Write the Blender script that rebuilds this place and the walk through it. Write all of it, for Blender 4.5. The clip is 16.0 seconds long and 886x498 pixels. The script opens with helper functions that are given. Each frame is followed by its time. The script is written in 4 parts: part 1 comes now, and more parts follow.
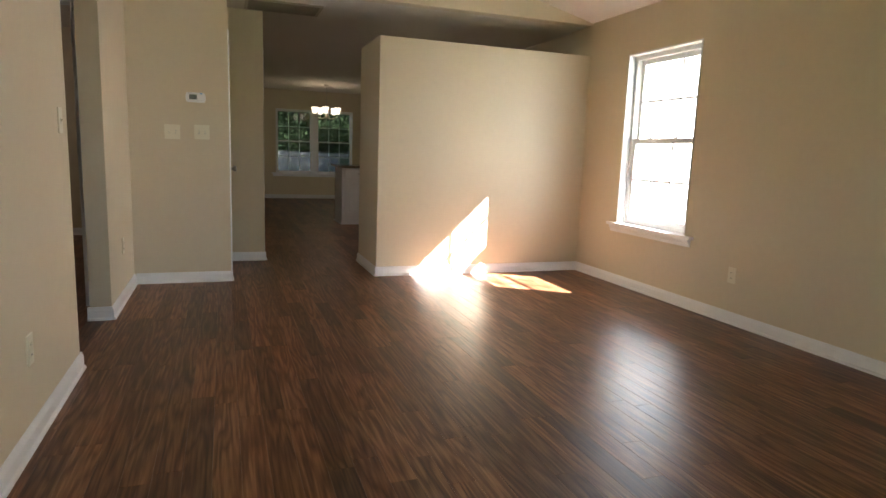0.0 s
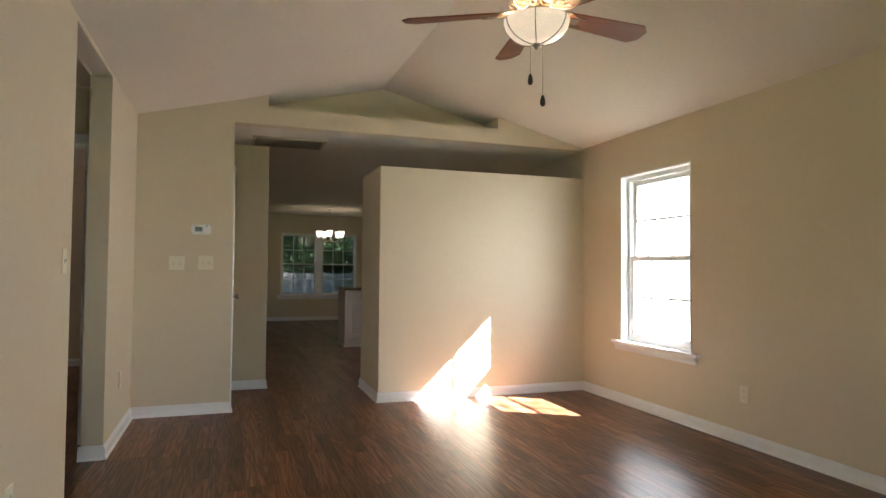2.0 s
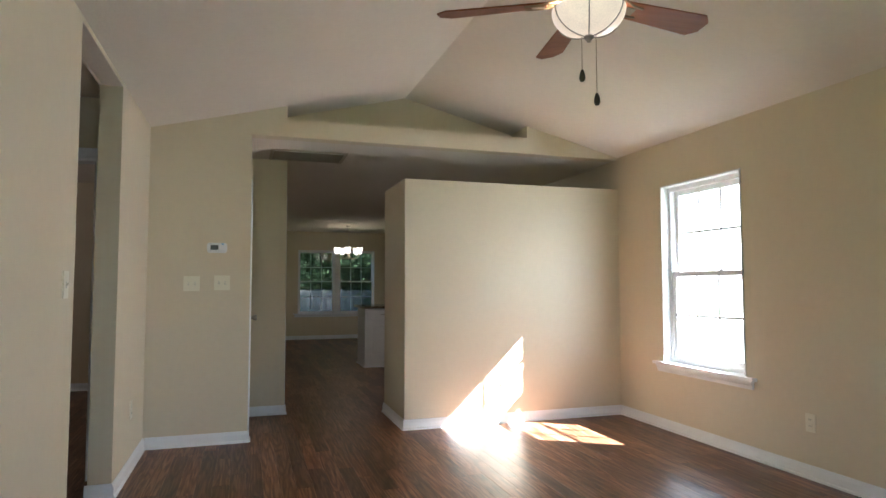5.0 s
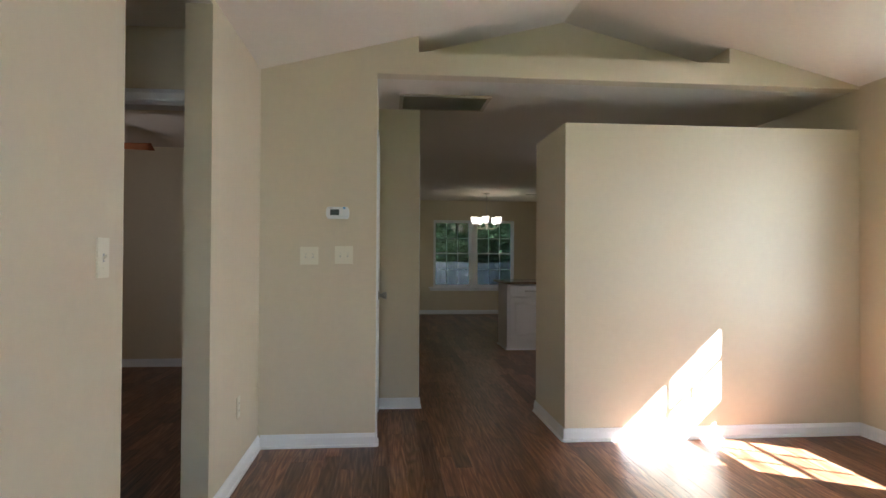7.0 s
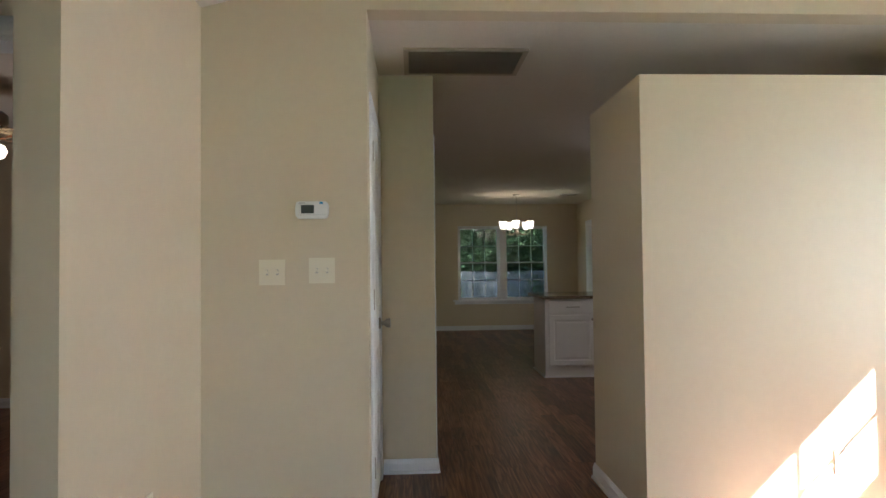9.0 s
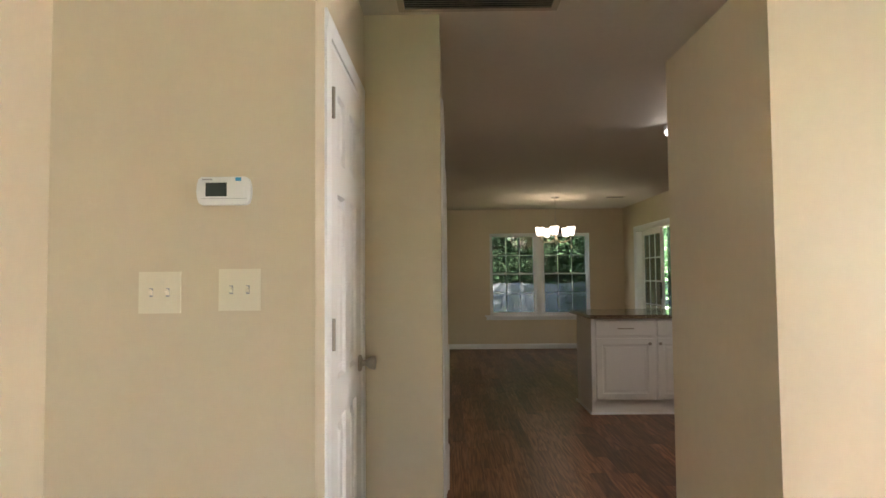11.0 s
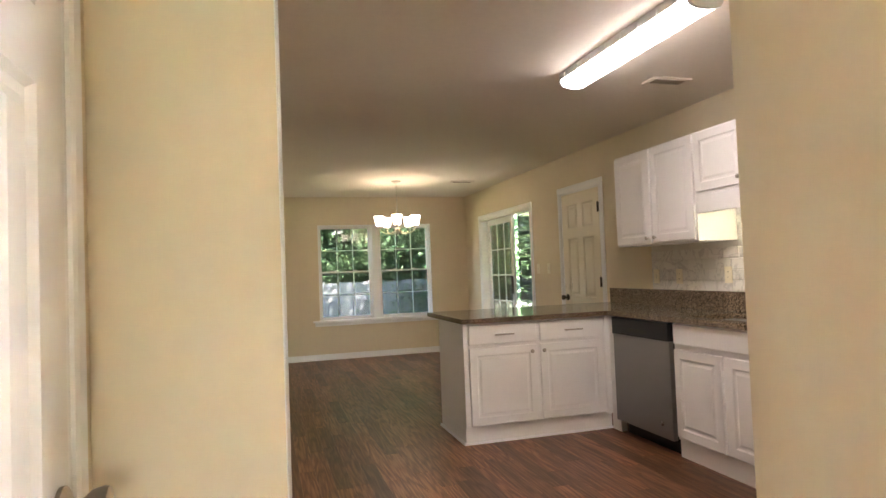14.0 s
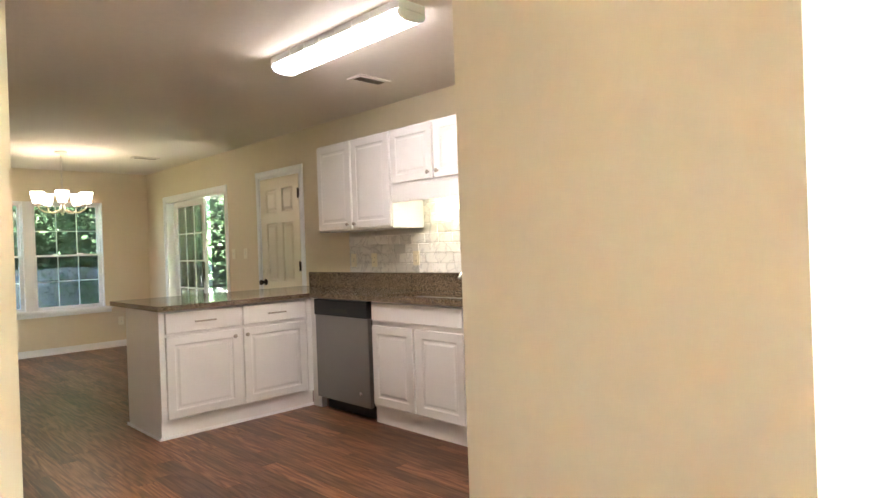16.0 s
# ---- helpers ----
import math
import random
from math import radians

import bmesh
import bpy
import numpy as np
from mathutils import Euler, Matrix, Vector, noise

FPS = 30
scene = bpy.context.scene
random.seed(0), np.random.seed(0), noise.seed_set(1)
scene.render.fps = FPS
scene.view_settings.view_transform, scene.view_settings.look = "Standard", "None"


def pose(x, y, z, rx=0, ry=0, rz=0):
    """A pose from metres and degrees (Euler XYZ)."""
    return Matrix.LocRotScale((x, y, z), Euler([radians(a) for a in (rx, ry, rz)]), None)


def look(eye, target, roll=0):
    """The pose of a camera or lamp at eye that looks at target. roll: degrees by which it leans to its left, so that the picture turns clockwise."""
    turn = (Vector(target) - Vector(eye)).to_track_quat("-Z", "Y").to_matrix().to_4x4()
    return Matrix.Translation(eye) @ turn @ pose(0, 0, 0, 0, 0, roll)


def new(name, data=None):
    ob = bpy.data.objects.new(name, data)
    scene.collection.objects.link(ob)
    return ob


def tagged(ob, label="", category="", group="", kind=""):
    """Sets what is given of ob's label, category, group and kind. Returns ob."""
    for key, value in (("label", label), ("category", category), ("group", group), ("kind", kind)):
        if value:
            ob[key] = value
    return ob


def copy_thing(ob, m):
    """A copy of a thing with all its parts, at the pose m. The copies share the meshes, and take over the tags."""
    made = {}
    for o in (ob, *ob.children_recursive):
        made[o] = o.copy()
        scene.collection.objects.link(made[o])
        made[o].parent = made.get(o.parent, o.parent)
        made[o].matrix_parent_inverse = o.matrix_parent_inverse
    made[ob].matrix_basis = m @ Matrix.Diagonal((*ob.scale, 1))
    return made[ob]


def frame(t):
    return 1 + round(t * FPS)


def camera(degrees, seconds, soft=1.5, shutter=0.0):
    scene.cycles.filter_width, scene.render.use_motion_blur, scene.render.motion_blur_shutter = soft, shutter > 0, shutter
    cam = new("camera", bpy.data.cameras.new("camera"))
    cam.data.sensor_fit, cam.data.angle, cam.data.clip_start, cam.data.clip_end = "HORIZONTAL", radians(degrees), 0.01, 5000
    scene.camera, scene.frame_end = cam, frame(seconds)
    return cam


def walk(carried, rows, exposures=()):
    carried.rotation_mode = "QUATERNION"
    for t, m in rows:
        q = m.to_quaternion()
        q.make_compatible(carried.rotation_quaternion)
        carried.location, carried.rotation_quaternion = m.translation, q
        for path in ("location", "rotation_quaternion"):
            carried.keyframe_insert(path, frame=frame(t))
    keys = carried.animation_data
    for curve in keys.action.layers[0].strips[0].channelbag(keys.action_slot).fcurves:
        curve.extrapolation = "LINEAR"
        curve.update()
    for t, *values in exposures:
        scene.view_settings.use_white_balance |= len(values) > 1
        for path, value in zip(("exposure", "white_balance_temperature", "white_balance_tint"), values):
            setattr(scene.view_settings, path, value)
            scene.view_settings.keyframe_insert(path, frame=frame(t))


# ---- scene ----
cam = camera(71.7, 16.0)
PATH = [
    (0, (-1.316, -5.46, 1.143), (-0.646, -3.601, 0.836), 2.1),
    (0.5, (-1.305, -5.463, 1.158), (-0.641, -3.597, 0.877), 2.3),
    (1, (-1.302, -5.456, 1.162), (-0.648, -3.585, 0.895), 2.2),
    (1.5, (-1.304, -5.445, 1.185), (-0.646, -3.56, 1.074), 2.0),
    (2, (-1.282, -5.46, 1.205), (-0.628, -3.571, 1.272), 0.5),
    (2.5, (-1.329, -5.45, 1.243), (-0.657, -3.582, 1.478), -0.1),
    (3, (-1.31, -5.473, 1.273), (-0.637, -3.631, 1.665), -0.7),
    (3.2, (-1.309, -5.483, 1.281), (-0.625, -3.658, 1.732), -1.0),
    (5.3, (-1.281, -5.015, 1.225), (-0.725, -3.095, 1.284), -0.3),
    (5.5, (-1.233, -4.936, 1.236), (-0.746, -2.996, 1.278), 0.1),
    (6, (-1.276, -4.63, 1.238), (-0.782, -2.693, 1.298), 0.4),
    (6.5, (-1.242, -4.343, 1.244), (-0.891, -2.375, 1.286), 0.5),
    (7, (-1.203, -4.04, 1.239), (-1.018, -2.049, 1.263), 0.3),
    (7.5, (-1.192, -3.731, 1.242), (-0.946, -1.747, 1.295), 0.3),
    (8, (-1.157, -3.415, 1.224), (-0.899, -1.432, 1.258), -0.1),
    (8.5, (-1.112, -3.084, 1.263), (-1.004, -1.087, 1.32), -0.5),
    (8.7, (-1.097, -2.969, 1.263), (-0.998, -0.972, 1.314), -0.6),
    (10.8, (-0.862, -1.794, 1.265), (-0.834, 0.204, 1.353), -0.8),
    (11, (-0.896, -1.695, 1.278), (-0.917, 0.303, 1.366), -0.5),
    (11.5, (-0.931, -1.431, 1.262), (-1.181, 0.552, 1.344), -0.7),
    (12, (-0.885, -1.123, 1.294), (-1.142, 0.857, 1.412), -1.0),
    (12.5, (-0.927, -0.869, 1.297), (-0.855, 1.126, 1.433), -1.9),
    (13, (-0.944, -0.634, 1.275), (-0.595, 1.334, 1.349), -2.5),
    (13.5, (-0.922, -0.41, 1.258), (-0.487, 1.539, 1.359), -2.0),
    (14, (-0.963, -0.258, 1.264), (-0.403, 1.661, 1.335), -2.2),
    (14.5, (-1.038, -0.141, 1.251), (-0.181, 1.665, 1.279), -2.5),
    (15, (-1.077, -0.137, 1.229), (-0.058, 1.583, 1.171), -2.3),
    (15.5, (-1.119, -0.201, 1.218), (0.001, 1.456, 1.187), -1.7),
    (16, (-1.16, -0.289, 1.242), (0.258, 1.122, 1.235), -2.0),
]
EXPOSURES = [(0.0, 4.44, 6450, 16), (3.0, 4.46, 6050, 14), (5.5, 4.56, 5600, 12), (8.7, 4.68, 5700, 13), (11.0, 5.33, 6400, 14), (12.5, 5.95, 6550, 18), (14.5, 6.80, 6400, 17), (16.0, 7.0, 6200, 15)]
walk(cam, [(t, look(eye, target, roll)) for t, eye, target, roll in PATH], EXPOSURES)

# ---- world and large lights ----
SUN_WAY = Vector((-0.6516, 0.415, -0.635)).normalized()
world = bpy.data.worlds.new("world")
scene.world = world
world.use_nodes = True
wn, wl = world.node_tree.nodes, world.node_tree.links
sky = wn.new("ShaderNodeTexSky")
sky.sky_type, sky.sun_disc = "NISHITA", False
sky.sun_elevation, sky.sun_rotation = radians(39.4), math.atan2(-SUN_WAY.x, -SUN_WAY.y)
wn["Background"].inputs["Strength"].default_value = 0.05
wl.new(sky.outputs[0], wn["Background"].inputs["Color"])


def lamp(name, kind, m, energy, color=(1, 1, 1), size=0.1, size_y=None, angle=None):
    data = bpy.data.lights.new(name, kind)
    data.energy, data.color = energy, color
    if kind == "AREA":
        data.shape, data.size, data.size_y = "RECTANGLE", size, size_y or size
    elif kind == "SUN":
        data.angle = angle
    else:
        data.shadow_soft_size = size
    ob = new(name, data)
    ob.matrix_world = m
    return ob


YB_LAMP = -7.36
lamp("sun", "SUN", look((20, -14, 18), Vector((20, -14, 18)) + SUN_WAY), 5.0, (1, 0.97, 0.92), angle=radians(0.5))
# Fill lamp added behind the viewer, outside a made-up window.
lamp("front_window_daylight", "AREA", look((-0.8, YB_LAMP, 1.35), (-0.8, 0, 1.35)), 0.36, (0.95, 0.98, 1.0), 2.1, 1.4)


# ---- materials ----
def material(name):
    m = bpy.data.materials.new(name)
    m.use_nodes = True
    return m, m.node_tree.nodes, m.node_tree.links, m.node_tree.nodes["Principled BSDF"]


def node(nodes, kind, **values):
    n = nodes.new(kind)
    for key, value in values.items():
        n.inputs[key].default_value = value
    return n


def plain(name, color, rough=0.5, metal=0.0, vary=0.05, scale=3.0, bump=0.0, bump_scale=250.0, spec=0.5, stretch=(1, 1, 1), speck=0.0, glow=0.0, glow_color=None):
    """Paint, metal or plastic with a slow and a fine variation of colour and gloss, and a fine relief."""
    m, n, l, b = material(name)
    pos = n.new("ShaderNodeNewGeometry")
    mp = node(n, "ShaderNodeMapping", Scale=stretch)
    l.new(pos.outputs["Position"], mp.inputs["Vector"])
    big = node(n, "ShaderNodeTexNoise", Scale=scale, Detail=4.0)
    fine = node(n, "ShaderNodeTexNoise", Scale=scale * 18, Detail=3.0)
    l.new(mp.outputs[0], big.inputs["Vector"]), l.new(mp.outputs[0], fine.inputs["Vector"])
    add = n.new("ShaderNodeMath")
    add.operation = "ADD"
    l.new(big.outputs["Fac"], add.inputs[0]), l.new(fine.outputs["Fac"], add.inputs[1])
    rng = node(n, "ShaderNodeMapRange")
    rng.inputs["From Min"].default_value, rng.inputs["From Max"].default_value = 0.6, 1.4
    rng.inputs["To Min"].default_value, rng.inputs["To Max"].default_value = 1 - vary, 1 + vary
    l.new(add.outputs[0], rng.inputs["Value"])
    mul = n.new("ShaderNodeVectorMath")
    mul.operation = "SCALE"
    mul.inputs[0].default_value = color
    l.new(rng.outputs[0], mul.inputs["Scale"])
    l.new(mul.outputs[0], b.inputs["Base Color"])
    rr = node(n, "ShaderNodeMapRange")
    rr.inputs["To Min"].default_value, rr.inputs["To Max"].default_value = max(rough - 0.06, 0.02), min(rough + 0.06, 1)
    l.new(big.outputs["Fac"], rr.inputs["Value"]), l.new(rr.outputs[0], b.inputs["Roughness"])
    b.inputs["Metallic"].default_value = metal
    b.inputs["Specular IOR Level"].default_value = spec
    if bump:
        rel = node(n, "ShaderNodeTexNoise", Scale=bump_scale, Detail=2.0)
        l.new(mp.outputs[0], rel.inputs["Vector"])
        bp = node(n, "ShaderNodeBump", Strength=bump, Distance=0.002)
        l.new(rel.outputs["Fac"], bp.inputs["Height"]), l.new(bp.outputs[0], b.inputs["Normal"])
    if glow:
        b.inputs["Emission Color"].default_value = (*(glow_color or color), 1)
        b.inputs["Emission Strength"].default_value = glow
    return m


WALL = plain("wall_paint", (0.70, 0.603, 0.44), 0.52, vary=0.025, scale=1.2, bump=0.0, spec=0.4)
CEIL = plain("ceiling_paint", (0.77, 0.70, 0.61), 0.9, vary=0.03, scale=1.5, bump=0.7, bump_scale=70, spec=0.2)
DOOR = plain("door_paint", (0.83, 0.82, 0.80), 0.5, vary=0.015, scale=4)
CREAM = plain("cream_door_paint", (0.80, 0.73, 0.58), 0.3, vary=0.02, scale=4)
TRIM = plain("trim_paint", (0.86, 0.86, 0.86), 0.4, vary=0.02, scale=4)
CABINET = plain("cabinet_paint", (0.80, 0.78, 0.75), 0.37, vary=0.02, scale=4, bump=0.05, bump_scale=90)
VINYL = plain("window_vinyl", (0.80, 0.80, 0.79), 0.35, vary=0.02, scale=5)
PLATE = plain("switch_plastic", (0.82, 0.76, 0.60), 0.35, vary=0.015, scale=12)
WHITE = plain("white_plastic", (0.82, 0.82, 0.81), 0.35, vary=0.015, scale=12)
NICKEL = plain("brushed_nickel", (0.42, 0.38, 0.33), 0.36, 1.0, vary=0.12, scale=10)
SATIN = plain("satin_nickel", (0.62, 0.56, 0.48), 0.35, 0.9, vary=0.06, scale=12)
CHROME = plain("chrome", (0.75, 0.75, 0.75), 0.12, 1.0, vary=0.05, scale=10)
BRONZE = plain("dark_bronze", (0.05, 0.04, 0.03), 0.4, 0.7, vary=0.15, scale=14)
BLACK = plain("black_plastic", (0.012, 0.012, 0.013), 0.36, vary=0.1, scale=10, spec=0.25)
DARK = plain("dark_cavity", (0.03, 0.027, 0.022), 0.8, vary=0.2, scale=6)
GRILLE_FRAME = plain("grille_frame_paint", (0.50, 0.42, 0.31), 0.5, 0.0, vary=0.08, scale=8)
GRILLE = plain("grille_metal", (0.32, 0.27, 0.20), 0.5, 0.2, vary=0.1, scale=8)
STEEL = plain("stainless_steel", (0.27, 0.26, 0.25), 0.34, 1.0, vary=0.012, scale=2)
SINK = plain("sink_steel", (0.35, 0.34, 0.33), 0.36, 1.0, vary=0.1, scale=9)
PEWTER = plain("fan_pewter", (0.36, 0.33, 0.29), 0.38, 0.9, vary=0.1, scale=14)
BRASS = plain("antique_brass", (0.34, 0.27, 0.18), 0.45, 0.8, vary=0.12, scale=18)
LCD = plain("display_glass", (0.07, 0.08, 0.07), 0.2, vary=0.1, scale=30)
BLUE = plain("blue_sticker", (0.05, 0.35, 0.62), 0.4, vary=0.05, scale=30)
GREY_PRINT = plain("grey_print", (0.42, 0.42, 0.41), 0.5, vary=0.05, scale=30)
CONCRETE = plain("concrete", (0.46, 0.45, 0.42), 0.9, vary=0.12, scale=1.5, bump=0.4, bump_scale=60)
SIDING = plain("siding", (0.62, 0.60, 0.55), 0.7, vary=0.05, scale=2)
ROOF = plain("shingle", (0.09, 0.085, 0.08), 0.9, vary=0.25, scale=5, bump=0.5, bump_scale=50)
FENCE_WOOD = plain("weathered_fence", (0.20, 0.20, 0.205), 0.9, vary=0.28, scale=2.5, stretch=(3, 3, 0.5), bump=0.5, bump_scale=60)
BARK = plain("bark", (0.10, 0.075, 0.055), 0.95, vary=0.35, scale=5, stretch=(2, 2, 0.6), bump=0.8, bump_scale=25)
GRASS = plain("grass", (0.085, 0.13, 0.035), 0.95, vary=0.45, scale=1.2, bump=0.8, bump_scale=45)
FAN_GLASS = plain("alabaster_glass", (0.80, 0.70, 0.54), 0.35, vary=0.15, scale=9, glow=0.032, glow_color=(1.0, 0.80, 0.58))
SHADE_GLASS = plain("frosted_shade", (0.85, 0.82, 0.76), 0.35, vary=0.03, scale=12, glow=0.13, glow_color=(1.0, 0.86, 0.66))
OPAL_GLASS = plain("opal_globe", (0.85, 0.82, 0.75), 0.3, vary=0.03, scale=12, glow=0.144, glow_color=(1.0, 0.80, 0.55))
DIFFUSER = plain("acrylic_diffuser", (0.85, 0.85, 0.86), 0.4, vary=0.02, scale=12, glow=0.24, glow_color=(1.0, 0.95, 0.92))
# Emission added to white out the side window's view and light the room.
GLOW_SLAB = plain("backdrop_glow", (0.8, 0.8, 0.8), 1.0, vary=0.03, scale=0.2, glow=0.62, glow_color=(0.94, 0.97, 1.0))


def wood(name, dark, mid, light, rough, along=1, band=60.0, gloss=0.4, figure=0.30, grain=55.0, relief=0.04, lobe=7.0, stretch=0.09, vein=1.0, tones=(0.74, 1.26)):
    """Wood with figured grain; its tone differs from piece to piece."""
    m, n, l, b = material(name)
    pos, info = n.new("ShaderNodeNewGeometry"), n.new("ShaderNodeObjectInfo")
    rnd = n.new("ShaderNodeMath")
    rnd.operation = "ADD"
    l.new(info.outputs["Random"], rnd.inputs[0]), l.new(pos.outputs["Random Per Island"], rnd.inputs[1])
    fr = n.new("ShaderNodeMath")
    fr.operation = "FRACT"
    l.new(rnd.outputs[0], fr.inputs[0])
    shift = n.new("ShaderNodeVectorMath")
    shift.operation = "MULTIPLY_ADD"
    comb = n.new("ShaderNodeCombineXYZ")
    for k in range(3):
        l.new(fr.outputs[0], comb.inputs[k])
    shift.inputs[1].default_value = (13.7, 29.3, 7.1)
    l.new(comb.outputs[0], shift.inputs[0]), l.new(pos.outputs["Position"], shift.inputs[2])
    size = [1.0, 1.0, 1.0]
    size[along] = stretch
    mp = node(n, "ShaderNodeMapping", Scale=size)
    l.new(shift.outputs[0], mp.inputs["Vector"])
    warp = node(n, "ShaderNodeTexNoise", Scale=lobe, Detail=2.0, Roughness=0.35)
    l.new(mp.outputs[0], warp.inputs["Vector"])
    rings = n.new("ShaderNodeMath")
    rings.operation = "MULTIPLY"
    rings.inputs[1].default_value = band
    l.new(warp.outputs["Fac"], rings.inputs[0])
    turn = n.new("ShaderNodeMath")
    turn.operation = "SINE"
    l.new(rings.outputs[0], turn.inputs[0])
    wave = n.new("ShaderNodeMath")
    wave.operation, wave.inputs[1].default_value, wave.inputs[2].default_value = "MULTIPLY_ADD", 0.5, 0.5
    l.new(turn.outputs[0], wave.inputs[0])
    thin = n.new("ShaderNodeMath")
    thin.operation, thin.inputs[1].default_value = "POWER", vein
    l.new(wave.outputs[0], thin.inputs[0])
    fine_map = node(n, "ShaderNodeMapping", Scale=[s * (1 if s == 1 else 0.5) for s in size])
    l.new(shift.outputs[0], fine_map.inputs["Vector"])
    fine = node(n, "ShaderNodeTexNoise", Scale=grain, Detail=3.0, Roughness=0.5)
    l.new(fine_map.outputs[0], fine.inputs["Vector"])
    mix = n.new("ShaderNodeMath")
    mix.operation = "MULTIPLY_ADD"
    mix.inputs[1].default_value = figure
    l.new(thin.outputs[0], mix.inputs[0])
    half = n.new("ShaderNodeMath")
    half.operation = "MULTIPLY"
    half.inputs[1].default_value = 1 - figure
    l.new(fine.outputs["Fac"], half.inputs[0]), l.new(half.outputs[0], mix.inputs[2])
    ramp = n.new("ShaderNodeValToRGB")
    e = ramp.color_ramp.elements
    e[0].position, e[0].color = 0.25, (*dark, 1)
    e[1].position, e[1].color = 0.78, (*light, 1)
    e.new(0.5).color = (*mid, 1)
    l.new(mix.outputs[0], ramp.inputs[0])
    tone = node(n, "ShaderNodeMapRange")
    tone.inputs["To Min"].default_value, tone.inputs["To Max"].default_value = tones
    l.new(fr.outputs[0], tone.inputs["Value"])
    mul = n.new("ShaderNodeVectorMath")
    mul.operation = "SCALE"
    l.new(ramp.outputs[0], mul.inputs[0]), l.new(tone.outputs[0], mul.inputs["Scale"])
    l.new(mul.outputs[0], b.inputs["Base Color"])
    wear = node(n, "ShaderNodeTexNoise", Scale=2.2, Detail=4.0)
    l.new(pos.outputs["Position"], wear.inputs["Vector"])
    rr = node(n, "ShaderNodeMapRange")
    rr.inputs["To Min"].default_value, rr.inputs["To Max"].default_value = rough - 0.03, rough + 0.05
    l.new(wear.outputs["Fac"], rr.inputs["Value"]), l.new(rr.outputs[0], b.inputs["Roughness"])
    b.inputs["Specular IOR Level"].default_value = gloss
    bp = node(n, "ShaderNodeBump", Strength=relief, Distance=0.0006)
    l.new(mix.outputs[0], bp.inputs["Height"]), l.new(bp.outputs[0], b.inputs["Normal"])
    return m


PLANK = wood("walnut_laminate", (0.050, 0.0185, 0.008), (0.128, 0.053, 0.025), (0.28, 0.142, 0.074), 0.34, band=50.0, gloss=0.36, figure=0.22, grain=90.0, relief=0.0, lobe=13.0, stretch=0.085, vein=0.5, tones=(0.60, 1.52))
BLADE = wood("cherry_veneer", (0.22, 0.075, 0.030), (0.29, 0.105, 0.045), (0.34, 0.13, 0.06), 0.45, along=0, band=8, gloss=0.15)


def stone(name, tints, scale, rough):
    m, n, l, b = material(name)
    pos = n.new("ShaderNodeNewGeometry")
    cells = node(n, "ShaderNodeTexVoronoi", Scale=scale)
    cloud = node(n, "ShaderNodeTexNoise", Scale=scale * 0.5, Detail=6.0, Roughness=0.75)
    l.new(pos.outputs["Position"], cells.inputs["Vector"]), l.new(pos.outputs["Position"], cloud.inputs["Vector"])
    split = n.new("ShaderNodeSeparateColor")
    l.new(cells.outputs["Color"], split.inputs[0])
    mix = n.new("ShaderNodeMath")
    mix.operation = "MULTIPLY_ADD"
    mix.inputs[1].default_value = 0.5
    l.new(split.outputs[0], mix.inputs[0])
    half = n.new("ShaderNodeMath")
    half.operation = "MULTIPLY"
    half.inputs[1].default_value = 0.5
    l.new(cloud.outputs["Fac"], half.inputs[0]), l.new(half.outputs[0], mix.inputs[2])
    ramp = n.new("ShaderNodeValToRGB")
    e = ramp.color_ramp.elements
    e[0].position, e[0].color = 0.28, (*tints[0], 1)
    e[1].position, e[1].color = 0.72, (*tints[-1], 1)
    for k, tint in enumerate(tints[1:-1]):
        e.new(0.28 + 0.44 * (k + 1) / (len(tints) - 1)).color = (*tint, 1)
    l.new(mix.outputs[0], ramp.inputs[0]), l.new(ramp.outputs[0], b.inputs["Base Color"])
    b.inputs["Roughness"].default_value = rough
    return m


GRANITE = stone("brown_granite", [(0.015, 0.012, 0.01), (0.09, 0.06, 0.04), (0.19, 0.14, 0.09), (0.31, 0.24, 0.17)], 170, 0.12)


def veined(name):
    """Marble-look tile: white with thin grey veins."""
    m, n, l, b = material(name)
    pos, info = n.new("ShaderNodeNewGeometry"), n.new("ShaderNodeObjectInfo")
    cloud = node(n, "ShaderNodeTexNoise", Scale=5.0, Detail=6.0, Distortion=1.6)
    l.new(pos.outputs["Position"], cloud.inputs["Vector"])
    ramp = n.new("ShaderNodeValToRGB")
    e = ramp.color_ramp.elements
    e[0].position, e[0].color = 0.46, (0.78, 0.76, 0.72, 1)
    e[1].position, e[1].color = 0.54, (0.78, 0.76, 0.72, 1)
    e.new(0.5).color = (0.60, 0.58, 0.56, 1)
    l.new(cloud.outputs["Fac"], ramp.inputs[0])
    tone = node(n, "ShaderNodeMapRange")
    tone.inputs["To Min"].default_value, tone.inputs["To Max"].default_value = 0.93, 1.05
    l.new(info.outputs["Random"], tone.inputs["Value"])
    mul = n.new("ShaderNodeVectorMath")
    mul.operation = "SCALE"
    l.new(ramp.outputs[0], mul.inputs[0]), l.new(tone.outputs[0], mul.inputs["Scale"])
    l.new(mul.outputs[0], b.inputs["Base Color"])
    b.inputs["Roughness"].default_value = 0.22
    return m


TILE = veined("marble_tile")


